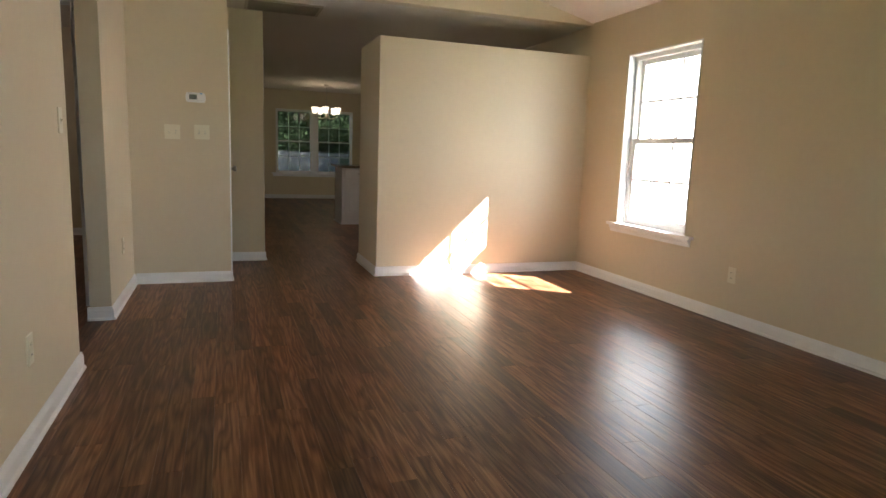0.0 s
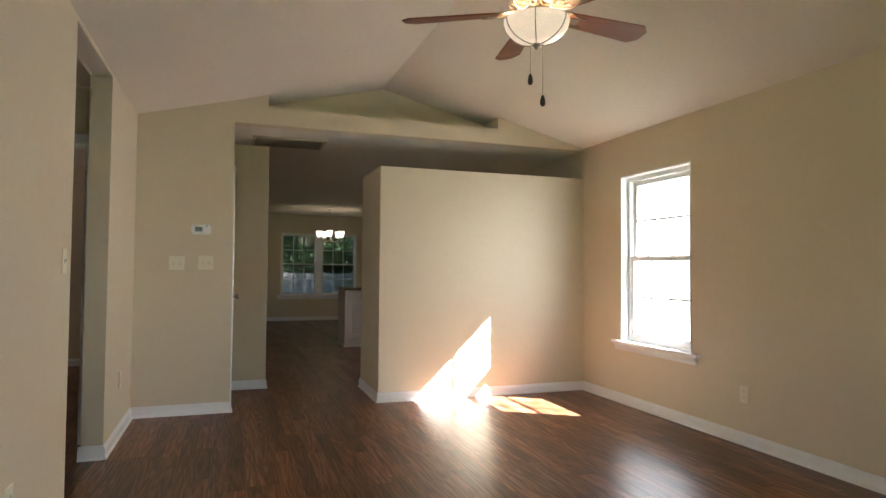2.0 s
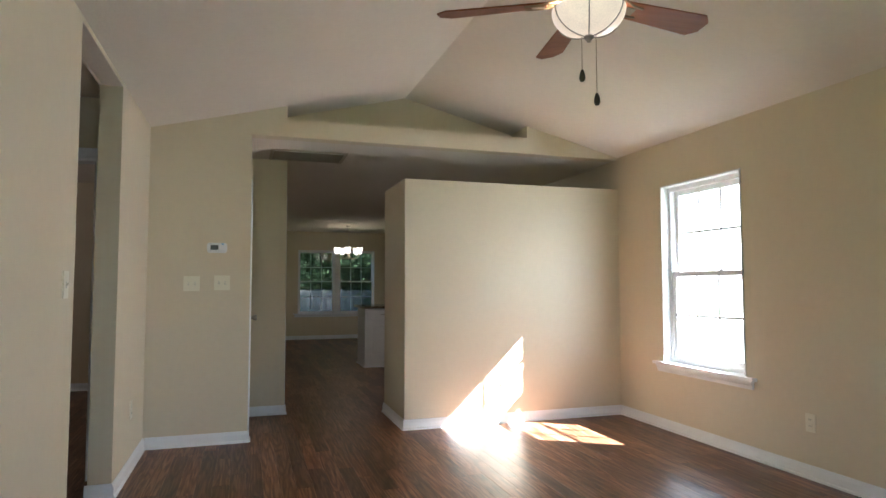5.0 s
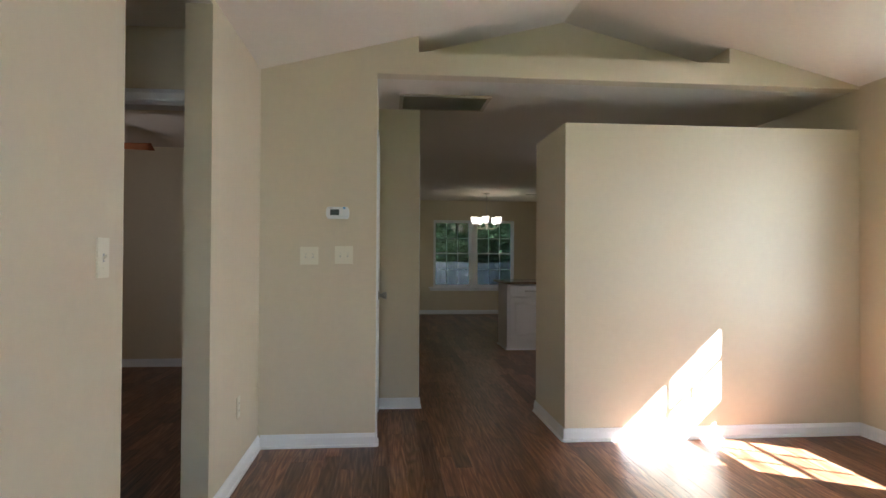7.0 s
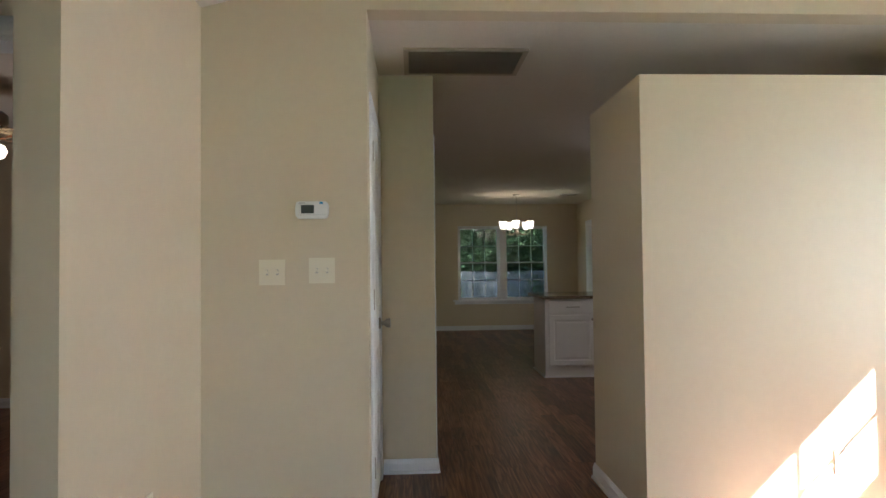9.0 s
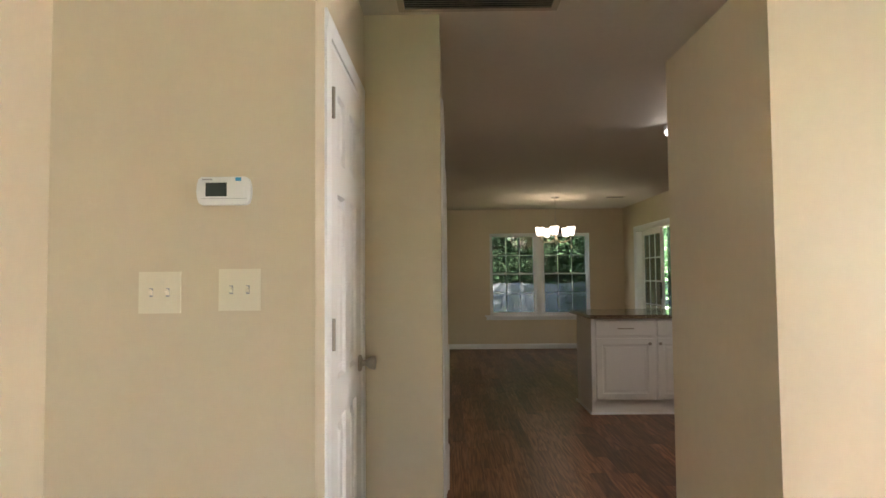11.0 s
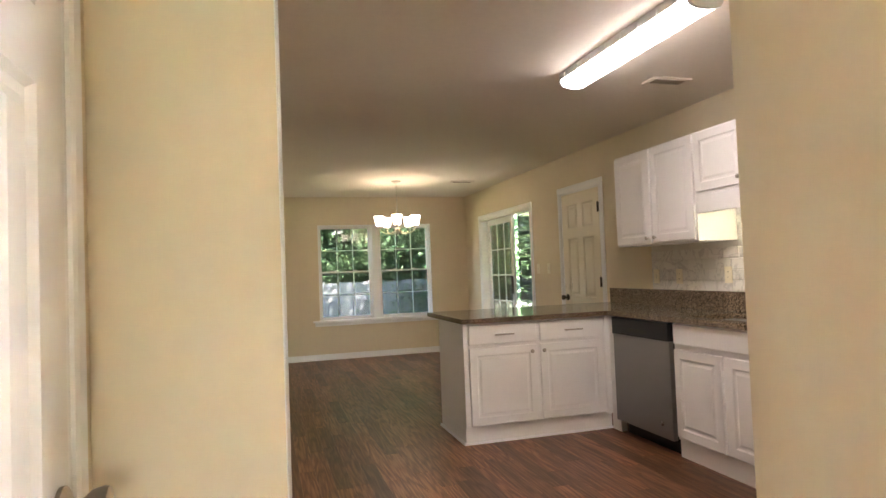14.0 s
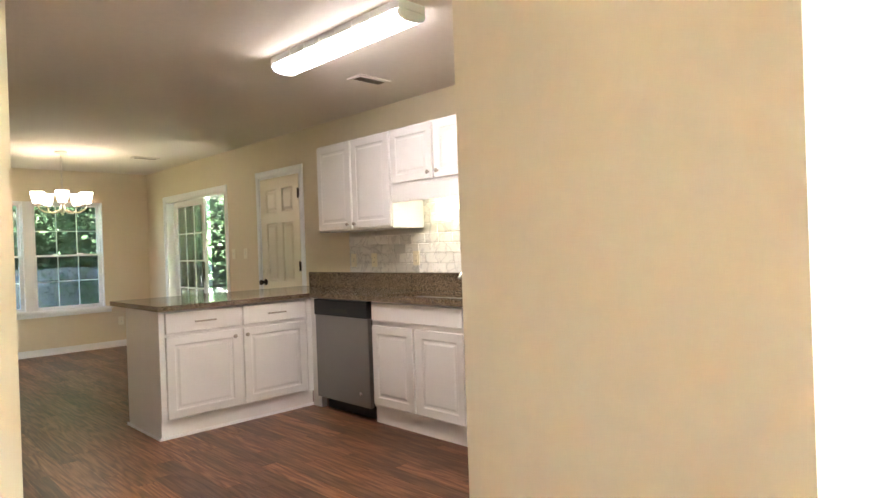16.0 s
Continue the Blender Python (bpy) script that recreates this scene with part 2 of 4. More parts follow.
def glass(name, clearness=(0.93, 0.95, 0.94)):
    m, n, l, b = material(name)
    n.remove(b)
    clear, gloss, face, mix = n.new("ShaderNodeBsdfTransparent"), n.new("ShaderNodeBsdfGlossy"), n.new("ShaderNodeLayerWeight"), n.new("ShaderNodeMixShader")
    steep, rim = n.new("ShaderNodeMath"), n.new("ShaderNodeMath")
    steep.operation, steep.inputs[1].default_value = "POWER", 5.0
    rim.operation, rim.inputs[1].default_value, rim.inputs[2].default_value = "MULTIPLY_ADD", 0.95, 0.04
    l.new(face.outputs["Facing"], steep.inputs[0]), l.new(steep.outputs[0], rim.inputs[0])
    clear.inputs[0].default_value = (*clearness, 1)
    gloss.inputs["Roughness"].default_value = 0.0
    l.new(rim.outputs[0], mix.inputs[0]), l.new(clear.outputs[0], mix.inputs[1]), l.new(gloss.outputs[0], mix.inputs[2])
    l.new(mix.outputs[0], n["Material Output"].inputs[0])
    return m


GLASS = glass("window_glass")
# These two are tinted dark to hold down the bright yard and its daylight.
DIMMED_GLASS = glass("dimmed_window_glass", (0.44, 0.44, 0.43))
DOOR_GLASS = glass("dimmed_door_glass", (0.50, 0.50, 0.49))


def dimming_sheet(name):
    """A sheet part dark, part open, added to dim the yard beyond the open door."""
    m, n, l, b = material(name)
    clear, mix = n.new("ShaderNodeBsdfTransparent"), node(n, "ShaderNodeMixShader", Fac=0.70)
    b.inputs["Base Color"].default_value, b.inputs["Roughness"].default_value = (0.03, 0.03, 0.03, 1), 0.8
    l.new(clear.outputs[0], mix.inputs[1]), l.new(b.outputs[0], mix.inputs[2]), l.new(mix.outputs[0], n["Material Output"].inputs[0])
    return m


SCREEN = dimming_sheet("dimming_mesh")


def leaf_material(name, color):
    m, n, l, b = material(name)
    pos = n.new("ShaderNodeNewGeometry")
    ramp = n.new("ShaderNodeValToRGB")
    e = ramp.color_ramp.elements
    e[0].color = (*[c * 0.65 for c in color], 1)
    e[1].color = (*[min(c * 1.4, 1) for c in color], 1)
    l.new(pos.outputs["Random Per Island"], ramp.inputs[0])
    l.new(ramp.outputs[0], b.inputs["Base Color"])
    b.inputs["Roughness"].default_value = 0.75
    b.inputs["Specular IOR Level"].default_value = 0.15
    trans, mix = n.new("ShaderNodeBsdfTranslucent"), node(n, "ShaderNodeMixShader", Fac=0.35)
    l.new(ramp.outputs[0], trans.inputs[0])
    l.new(b.outputs[0], mix.inputs[1]), l.new(trans.outputs[0], mix.inputs[2])
    l.new(mix.outputs[0], n["Material Output"].inputs[0])
    return m


LEAF = leaf_material("broad_leaves", (0.080, 0.138, 0.066))
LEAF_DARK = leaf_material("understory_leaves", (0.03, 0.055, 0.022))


# ---- mesh helpers ----
def box(bm, x0, x1, y0, y1, z0, z1):
    v = [bm.verts.new(p) for p in ((x0, y0, z0), (x1, y0, z0), (x1, y1, z0), (x0, y1, z0), (x0, y0, z1), (x1, y0, z1), (x1, y1, z1), (x0, y1, z1))]
    for q in ((0, 3, 2, 1), (4, 5, 6, 7), (0, 1, 5, 4), (1, 2, 6, 5), (2, 3, 7, 6), (3, 0, 4, 7)):
        bm.faces.new([v[i] for i in q])


def boxes(*spans):
    bm = bmesh.new()
    for s in spans:
        box(bm, *s)
    return bm


def prism(outline, axis, a, b):
    """A polygon given in the two other axes, pushed along an axis from a to b."""
    bm = bmesh.new()

    def at(p, w):
        q = list(p)
        q.insert(axis, w)
        return bm.verts.new(q)

    lo, hi = [at(p, a) for p in outline], [at(p, b) for p in outline]
    k = len(outline)
    bm.faces.new(lo), bm.faces.new(hi)
    for i in range(k):
        bm.faces.new((lo[i], lo[(i + 1) % k], hi[(i + 1) % k], hi[i]))
    bmesh.ops.recalc_face_normals(bm, faces=bm.faces)
    return bm


def lathe(profile, steps=24, center=(0, 0), bm=None):
    """A turned shape from (radius, z) pairs, about a vertical axis."""
    bm = bm or bmesh.new()
    rings = [[bm.verts.new((center[0] + r * math.cos(2 * math.pi * k / steps), center[1] + r * math.sin(2 * math.pi * k / steps), z)) for k in range(steps)] for r, z in profile]
    for a, b in zip(rings, rings[1:]):
        for k in range(steps):
            bm.faces.new((a[k], a[(k + 1) % steps], b[(k + 1) % steps], b[k]))
    for ring, (r, z) in ((rings[0], profile[0]), (rings[-1], profile[-1])):
        if r > 1e-4:
            bm.faces.new(ring)
    bmesh.ops.remove_doubles(bm, verts=bm.verts, dist=1e-5)
    bmesh.ops.recalc_face_normals(bm, faces=bm.faces)
    return bm


def tube(points, radius, steps=8, bm=None, closed=False):
    """A round bar along points; radius may be one number or one for each point."""
    bm = bm or bmesh.new()
    pts = [Vector(p) for p in points]
    radii = radius if isinstance(radius, (list, tuple)) else [radius] * len(pts)
    rings = []
    for i, p in enumerate(pts):
        way = (pts[min(i + 1, len(pts) - 1)] - pts[max(i - 1, 0)]).normalized()
        side = way.cross(Vector((0.12, 0.34, 0.93)) if abs(way.z) < 0.9 else Vector((1, 0.1, 0))).normalized()
        up = side.cross(way)
        rings.append([bm.verts.new(p + radii[i] * (math.cos(2 * math.pi * k / steps) * side + math.sin(2 * math.pi * k / steps) * up)) for k in range(steps)])
    for a, b in zip(rings, rings[1:]):
        for k in range(steps):
            bm.faces.new((a[k], a[(k + 1) % steps], b[(k + 1) % steps], b[k]))
    bm.faces.new(rings[0]), bm.faces.new(rings[-1])
    bmesh.ops.recalc_face_normals(bm, faces=bm.faces)
    return bm


def rounded(bm, width, segments=2):
    bmesh.ops.bevel(bm, geom=[e for e in bm.edges if len(e.link_faces) == 2 and e.calc_face_angle(0) > 0.6], offset=width, segments=segments, affect="EDGES", profile=0.6, clamp_overlap=True)
    return bm


def mesh_of(name, bm, mat, smooth=False):
    me = bpy.data.meshes.new(name)
    bm.to_mesh(me)
    bm.free()
    me.materials.append(mat)
    if smooth:
        me.polygons.foreach_set("use_smooth", [True] * len(me.polygons))
        me.set_sharp_from_angle(angle=radians(38))
    return me


def part(name, bm, mat, parent, label="", smooth=False):
    ob = new(name, mesh_of(name, bm, mat, smooth))
    ob.parent = parent
    return tagged(ob, label)


def thing(name, label, category, m=None, group="", kind=""):
    ob = new(name)
    ob.empty_display_size = 0.1
    ob.matrix_basis = m or Matrix()
    return tagged(ob, label, category, group, kind)


def structure(name, bm, mat, label="", category=""):
    ob = new(name, mesh_of(name, bm, mat))
    return tagged(ob, label, category, kind="structure")


def wall_mesh(axis, t0, t1, a0, a1, z0, z1, holes=()):
    """A wall whose normal is along an axis (0: x, 1: y), with openings (a0, a1, z0, z1) through it."""
    bm = bmesh.new()
    aa = sorted({a0, a1, *[v for h in holes for v in h[:2] if a0 < v < a1]})
    zz = sorted({z0, z1, *[v for h in holes for v in h[2:] if z0 < v < z1]})

    def solid(i, j):
        if not (0 <= i < len(aa) - 1 and 0 <= j < len(zz) - 1):
            return False
        a, z = (aa[i] + aa[i + 1]) / 2, (zz[j] + zz[j + 1]) / 2
        return not any(h[0] < a < h[1] and h[2] < z < h[3] for h in holes)

    def quad(*pts):
        bm.faces.new([bm.verts.new((t, a, z) if axis == 0 else (a, t, z)) for t, a, z in pts])

    for i in range(len(aa) - 1):
        for j in range(len(zz) - 1):
            if not solid(i, j):
                continue
            p, q, r, s = aa[i], aa[i + 1], zz[j], zz[j + 1]
            for t in (t0, t1):
                quad((t, p, r), (t, q, r), (t, q, s), (t, p, s))
            for di, dj, edge in ((-1, 0, ((p, r), (p, s))), (1, 0, ((q, r), (q, s))), (0, -1, ((p, r), (q, r))), (0, 1, ((p, s), (q, s)))):
                if not solid(i + di, j + dj):
                    (b0, c0), (b1, c1) = edge
                    quad((t0, b0, c0), (t1, b0, c0), (t1, b1, c1), (t0, b1, c1))
    bmesh.ops.remove_doubles(bm, verts=bm.verts, dist=1e-5)
    bmesh.ops.recalc_face_normals(bm, faces=bm.faces)
    return bm


# ---- the plan, in metres: origin at the foot of the partition's free corner, y along the hall ----
H = 2.44                     # flat ceiling
XL, XR = -2.015, 2.13         # living room's side walls
XK = 2.16                    # kitchen's outer wall
XH = -0.932                  # hall's left wall
XC = -1.268                  # closet wall
YB, YD = -7.2, 9.08          # rear wall, dining room's far wall
RIDGE_X, RIDGE_Z = 0.09, 2.968


def slope(x):
    return RIDGE_Z - 0.25 * abs(x - RIDGE_X)


structure("subfloor", boxes((-6.2, XK + 0.2, YB - 0.2, YD + 0.2, -0.25, -0.012)), DARK, "dark subfloor under the planks", "floor")

structure("wall_right_living", wall_mesh(0, XR, XR + 0.16, YB, 0.40, -0.3, 2.62, [(-1.553, -0.642, 0.545, 2.077)]), WALL, "beige painted outer wall with a tall window", "wall")
structure("wall_left_living", wall_mesh(0, XL - 0.125, XL, YB, 3.05, 0, 2.52, [(-2.055, -1.10, -1, 2.42)]), WALL, "beige painted wall with a full-height opening", "wall")
# The opening in the rear wall is made up, to let fill light in.
structure("wall_rear", wall_mesh(1, YB - 0.15, YB, -2.3, XR + 0.2, 0, 3.1, [(-1.9, 0.3, 0.6, 2.08)]), WALL, "beige rear wall with an unseen window added for light", "wall")

# wall between living room and hall: closet end, header over the opening, gable with a plant niche
NX0, NX1, NZ = -0.996, 1.165, 2.59
gable = [(XL, 0), (XC, 0), (XC, H), (XR, H), (XR, slope(XR) + 0.03), (NX1, slope(NX1) + 0.03), (NX1, NZ), (NX0, NZ), (NX0, slope(NX0) + 0.03), (XL, slope(XL) + 0.03)]
structure("wall_gable", prism(gable, 1, 0.0, 0.12), WALL, "beige gable wall with closet end and header", "wall")
structure("wall_niche", prism([(NX0 - 0.1, NZ), (NX1 + 0.1, NZ), (NX1 + 0.1, slope(NX1 + 0.1) + 0.03), (RIDGE_X, RIDGE_Z + 0.03), (NX0 - 0.1, slope(NX0 - 0.1) + 0.03)], 1, 0.36, 0.46), WALL, "beige back of the plant niche", "wall")
structure("wall_niche_side", boxes((NX0 - 0.1, NX0, 0.12, 0.36, NZ, slope(NX0) + 0.02)), WALL, "beige side of the plant niche", "wall")
structure("wall_niche_side", boxes((NX1, NX1 + 0.1, 0.12, 0.36, NZ, slope(NX1) + 0.02)), WALL, "beige side of the plant niche", "wall")
structure("wall_partition", boxes((0.0, XR - 0.002, 0.0, 0.80, 0, 2.148)), WALL, "beige room divider stopping short of the ceiling", "wall")

structure("wall_closet", wall_mesh(0, XC - 0.11, XC, 0.12, 0.98, 0, H, [(0.19, 0.86, -1, 2.03)]), WALL, "beige closet wall with a door opening", "wall")
structure("wall_hall_return", wall_mesh(1, 0.98, 1.10, XL, XH, 0, H), WALL, "beige return wall in the hall", "wall")
structure("wall_hall", wall_mesh(0, XH - 0.12, XH, 1.10, YD, 0, H, [(1.20, 1.96, -1, 2.045), (3.05, 3.81, -1, 2.045)]), WALL, "beige wall along the hall with two doors", "wall")
structure("wall_dining", wall_mesh(1, YD, YD + 0.16, XH - 0.12, XK + 0.16, -0.3, 2.62, [(-0.19, 1.558, 0.56, 2.016)]), WALL, "beige dining room wall with a twin window", "wall")
structure("wall_right_kitchen", wall_mesh(0, XK, XK + 0.16, 0.40, YD, -0.3, 2.62, [(6.60, 8.40, -0.02, 2.0), (4.985, 5.785, -1, 2.045)]), WALL, "beige kitchen wall with a sliding door", "wall")

# bedroom behind the opening
structure("wall_vestibule", wall_mesh(1, -2.55, -2.43, -3.6, XL - 0.125, 0, H), WALL, "beige vestibule wall", "wall")
structure("wall_vestibule_end", wall_mesh(0, -3.6, -3.48, -2.43, -0.70, 0, H), WALL, "beige vestibule end wall", "wall")
structure("wall_bedroom", wall_mesh(1, -0.70, -0.58, -5.9, XL - 0.125, 0, H, [(-3.0, -2.22, -1, 2.045)]), WALL, "beige wall with an open bedroom doorway", "wall")
structure("wall_bedroom_far", wall_mesh(1, 3.05, 3.17, -5.9, XL, 0, H), WALL, "beige far bedroom wall", "wall")
structure("wall_bedroom_side", wall_mesh(0, -6.0, -5.9, -0.70, 3.17, 0, H), WALL, "beige bedroom side wall", "wall")

# ceilings
for side, x0, x1 in (("left", XL - 0.125, RIDGE_X), ("right", RIDGE_X, XR + 0.16)):
    structure("ceiling_vault_" + side, prism([(x0, slope(x0)), (x1, slope(x1)), (x1, slope(x1) + 0.12), (x0, slope(x0) + 0.12)], 1, YB - 0.15, 0.46), CEIL, "off-white textured sloping ceiling", "ceiling")
structure("ceiling_flat", boxes((XL - 0.0, XK + 0.16, 0.122, YD + 0.16, H, NZ)), CEIL, "off-white textured flat ceiling", "ceiling")
structure("ceiling_bedroom", boxes((-6.0, XL - 0.125, -2.55, 3.17, H, H + 0.15)), CEIL, "off-white bedroom ceiling", "ceiling")
structure("ceiling_opening_soffit", boxes((XL - 0.124, XL - 0.001, -2.055, -1.10, 2.414, 2.419)), CEIL, "painted soffit of the opening", "ceiling")

# Unseen overhang, added to block direct sun at the rear window.
structure("roof_front_porch", boxes((-2.6, XR + 0.62, YB - 1.9, YB - 0.2, 2.45, 2.57)), SIDING, "painted slab added to keep sun out of the rear window", "roof")

# roof edge outside, which shades the top of the side window
structure("roof_eave", boxes((XR + 0.162, XR + 0.62, YB, 0.9, 2.47, 2.55), (XR + 0.57, XR + 0.62, YB, 0.9, 2.357, 2.47)), SIDING, "painted eave and fascia board", "roof")


def baseboard(x0, y0, x1, y1, nx, ny):
    """A run of moulded skirting on the wall line, standing out along (nx, ny)."""
    prof = [(0.001, 0), (0.024, 0), (0.022, 0.012), (0.014, 0.018), (0.014, 0.062), (0.009, 0.074), (0.006, 0.085), (0.001, 0.087)]
    bm = bmesh.new()
    ends = [[bm.verts.new((x + nx * d, y + ny * d, z)) for d, z in prof] for x, y in ((x0, y0), (x1, y1))]
    k = len(prof)
    for i in range(k):
        bm.faces.new((ends[0][i], ends[0][(i + 1) % k], ends[1][(i + 1) % k], ends[1][i]))
    bm.faces.new(ends[0]), bm.faces.new(ends[1])
    bmesh.ops.recalc_face_normals(bm, faces=bm.faces)
    return structure("baseboard", bm, TRIM, "white moulded baseboard along the wall", "baseboard")


E_ = 0.014
for run in ((XR, YB, XR, -E_, -1, 0), (XL, YB, XL, -2.055 + E_, 1, 0), (XL, -1.10 - E_, XL, -0.001, 1, 0), (XL - 0.125, -2.055, XL, -2.055, 0, 1), (XL - 0.125 - E_, -1.10, XL, -1.10, 0, -1),
            (XL + E_, 0, XC + E_, 0, 0, -1), (-E_, 0, XR, 0, 0, -1), (0, -E_, 0, 0.80 + E_, -1, 0), (0, 0.80, 1.5, 0.80, 0, 1), (XC + E_, 0.98, XH + E_, 0.98, 0, -1), (XC, -E_, XC, 0.125, 1, 0),
            (XH, 0.98 - E_, XH, 1.135, 1, 0), (XH, 2.025, XH, 2.985, 1, 0), (XH, 3.875, XH, YD, 1, 0), (XH, YD, XK, YD, 0, -1), (XK, 8.46, XK, YD, -1, 0), (XK, 5.85, XK, 6.54, -1, 0),
            (-5.9, 3.05, XL - 0.125, 3.05, 0, -1), (XL - 0.125, -0.58, XL - 0.125, 3.05, -1, 0), (-3.48, -0.70, -3.07, -0.70, 0, -1), (-5.9, -0.58, -5.9, 3.05, 1, 0), (XL, YB, XR, YB, 0, 1)):
    baseboard(*run)


# ---- windows ----
FACE_X = lambda x, y, z=0.0: pose(x, y, z, 0, 0, 90)       # front towards +x, local x runs along +y
FACE_MX = lambda x, y, z=0.0: pose(x, y, z, 0, 0, -90)     # front towards -x, local x runs along -y


def sash(name, parent, x0, x1, z0, z1, y, cols, rows, w=0.042, bar=0.010, glazing=GLASS):
    """A sash at depth y: moulded rails and stiles, one pane and its grille."""
    s = part(name, rounded(boxes((x0, x0 + w, y, y + 0.034, z0, z1), (x1 - w, x1, y, y + 0.034, z0, z1), (x0 + w, x1 - w, y, y + 0.034, z0, z0 + w), (x0 + w, x1 - w, y, y + 0.034, z1 - w, z1)), 0.004, 1), VINYL, parent)
    p = part("pane", boxes((x0 + w, x1 - w, y + 0.014, y + 0.018, z0 + w, z1 - w)), glazing, s, "window glass pane")
    p.visible_shadow = False
    for k in range(1, cols):
        x = x0 + w + (x1 - x0 - 2 * w) * k / cols
        part("muntin", boxes((x - bar, x + bar, y + 0.003, y + 0.0135, z0 + w, z1 - w)), VINYL, s)
    for k in range(1, rows):
        z = z0 + w + (z1 - z0 - 2 * w) * k / rows
        part("muntin", boxes((x0 + w, x1 - w, y + 0.002, y + 0.0135, z - bar, z + bar)), VINYL, s)
    return s


def double_hung(parent, x0, x1, z0, z1, depth, locks=True, slim=1.0, glazing=GLASS):
    """Frame, two sashes and locks in an opening; y grows outwards from the wall's face."""
    f, d = 0.035 * slim, depth
    part("window_frame", rounded(boxes((x0, x0 + f, d, d + 0.09, z0, z1), (x1 - f, x1, d, d + 0.09, z0, z1), (x0 + f, x1 - f, d, d + 0.09, z1 - f, z1), (x0 + f, x1 - f, d, d + 0.09, z0, z0 + f)), 0.004, 1), VINYL, parent)
    mid = (z0 + z1) / 2
    sash("upper_sash", parent, x0 + f, x1 - f, mid - 0.02, z1 - f, d + 0.048, 3, 2, 0.042 * slim, 0.010 if slim == 1 else 0.0045, glazing)
    low = sash("lower_sash", parent, x0 + f, x1 - f, z0 + f, mid + 0.02, d + 0.010, 3, 2, 0.042 * slim, 0.010 if slim == 1 else 0.0045, glazing)
    if locks:
        for x in (x0 + (x1 - x0) * 0.32, x0 + (x1 - x0) * 0.68):
            part("sash_lock", rounded(boxes((x - 0.028, x + 0.028, d + 0.004, d + 0.036, mid + 0.021, mid + 0.036)), 0.006, 2), VINYL, low, "white vinyl sash lock")


def window_trim(parent, x0, x1, z0, z1, depth, flat=False):
    """White lining of the reveal, stool with horns and an apron below."""
    t = 0.012
    part("lining", boxes((x0, x0 + t, -0.006, depth, z0, z1), (x1 - t, x1, -0.006, depth, z0, z1), (x0 + t, x1 - t, -0.006, depth, z1 - t, z1)), TRIM, parent)
    part("window_sill", rounded(boxes((x0 - 0.10, x1 + 0.10, -0.045, -0.001, z0 - 0.024, z0), (x0, x1, -0.001, depth, z0 - 0.024, z0)), 0.008, 2), TRIM, parent, "white painted window stool")
    part("apron", prism([(-0.001, z0 - 0.085), (-0.014, z0 - 0.085), (-0.018, z0 - 0.06), (-0.03, z0 - 0.045), (-0.036, z0 - 0.025), (-0.001, z0 - 0.025)], 0, x0 - 0.07, x1 + 0.07), TRIM, parent, "white moulded apron")


# side window: local x runs along -y from its far edge
w1 = thing("window_1", "white vinyl double-hung window with grilles in the living room", "window", FACE_MX(XR, -0.642), kind="structure")
window_trim(w1, 0.0, 0.911, 0.57, 2.077, 0.075)
double_hung(w1, 0.012, 0.899, 0.571, 2.065, 0.065)
# Sashes for the unseen rear opening, added along with the fill lamp.
w3 = thing("window_3", "white double-hung windows added unseen behind the viewer", "window", pose(-0.9, YB, 0, 0, 0, 180), kind="structure")
window_trim(w3, -1.2, 1.0, 0.625, 2.08, 0.06)
double_hung(w3, -1.188, -0.10, 0.626, 2.068, 0.05)
double_hung(w3, -0.10, 0.988, 0.626, 2.068, 0.05)
w2 = thing("window_2", "white twin double-hung window with grilles in the dining room", "window", pose(0, YD, 0), kind="structure")
window_trim(w2, -0.19, 1.558, 0.585, 2.016, 0.06)
double_hung(w2, -0.178, 0.624, 0.586, 2.004, 0.05, slim=0.55, glazing=DIMMED_GLASS)
double_hung(w2, 0.734, 1.546, 0.586, 2.004, 0.05, slim=0.55, glazing=DIMMED_GLASS)
part("mullion", rounded(boxes((0.6245, 0.7335, 0.0, 0.14, 0.586, 2.004)), 0.004, 1), TRIM, w2, "wide white mullion between the sashes")


# ---- doors ----
def casing(parent, w, h, width=0.065, floor=0.0):
    """Moulded casing round an opening from x = 0 to w, proud of the wall's face."""
    prof = [(0.0, 0.001), (0.0, -0.008), (0.012, -0.012), (0.042, -0.014), (0.052, -0.012), (width, -0.008), (width, 0.001)]
    for side in (-1, 1):
        base = 0.0 if side < 0 else w
        part("casing", prism([(base + side * d, y) for d, y in prof], 2, floor, h), TRIM, parent)
    bm = prism([(y, h + d) for d, y in prof], 0, -width, w + width)
    part("casing", bm, TRIM, parent)


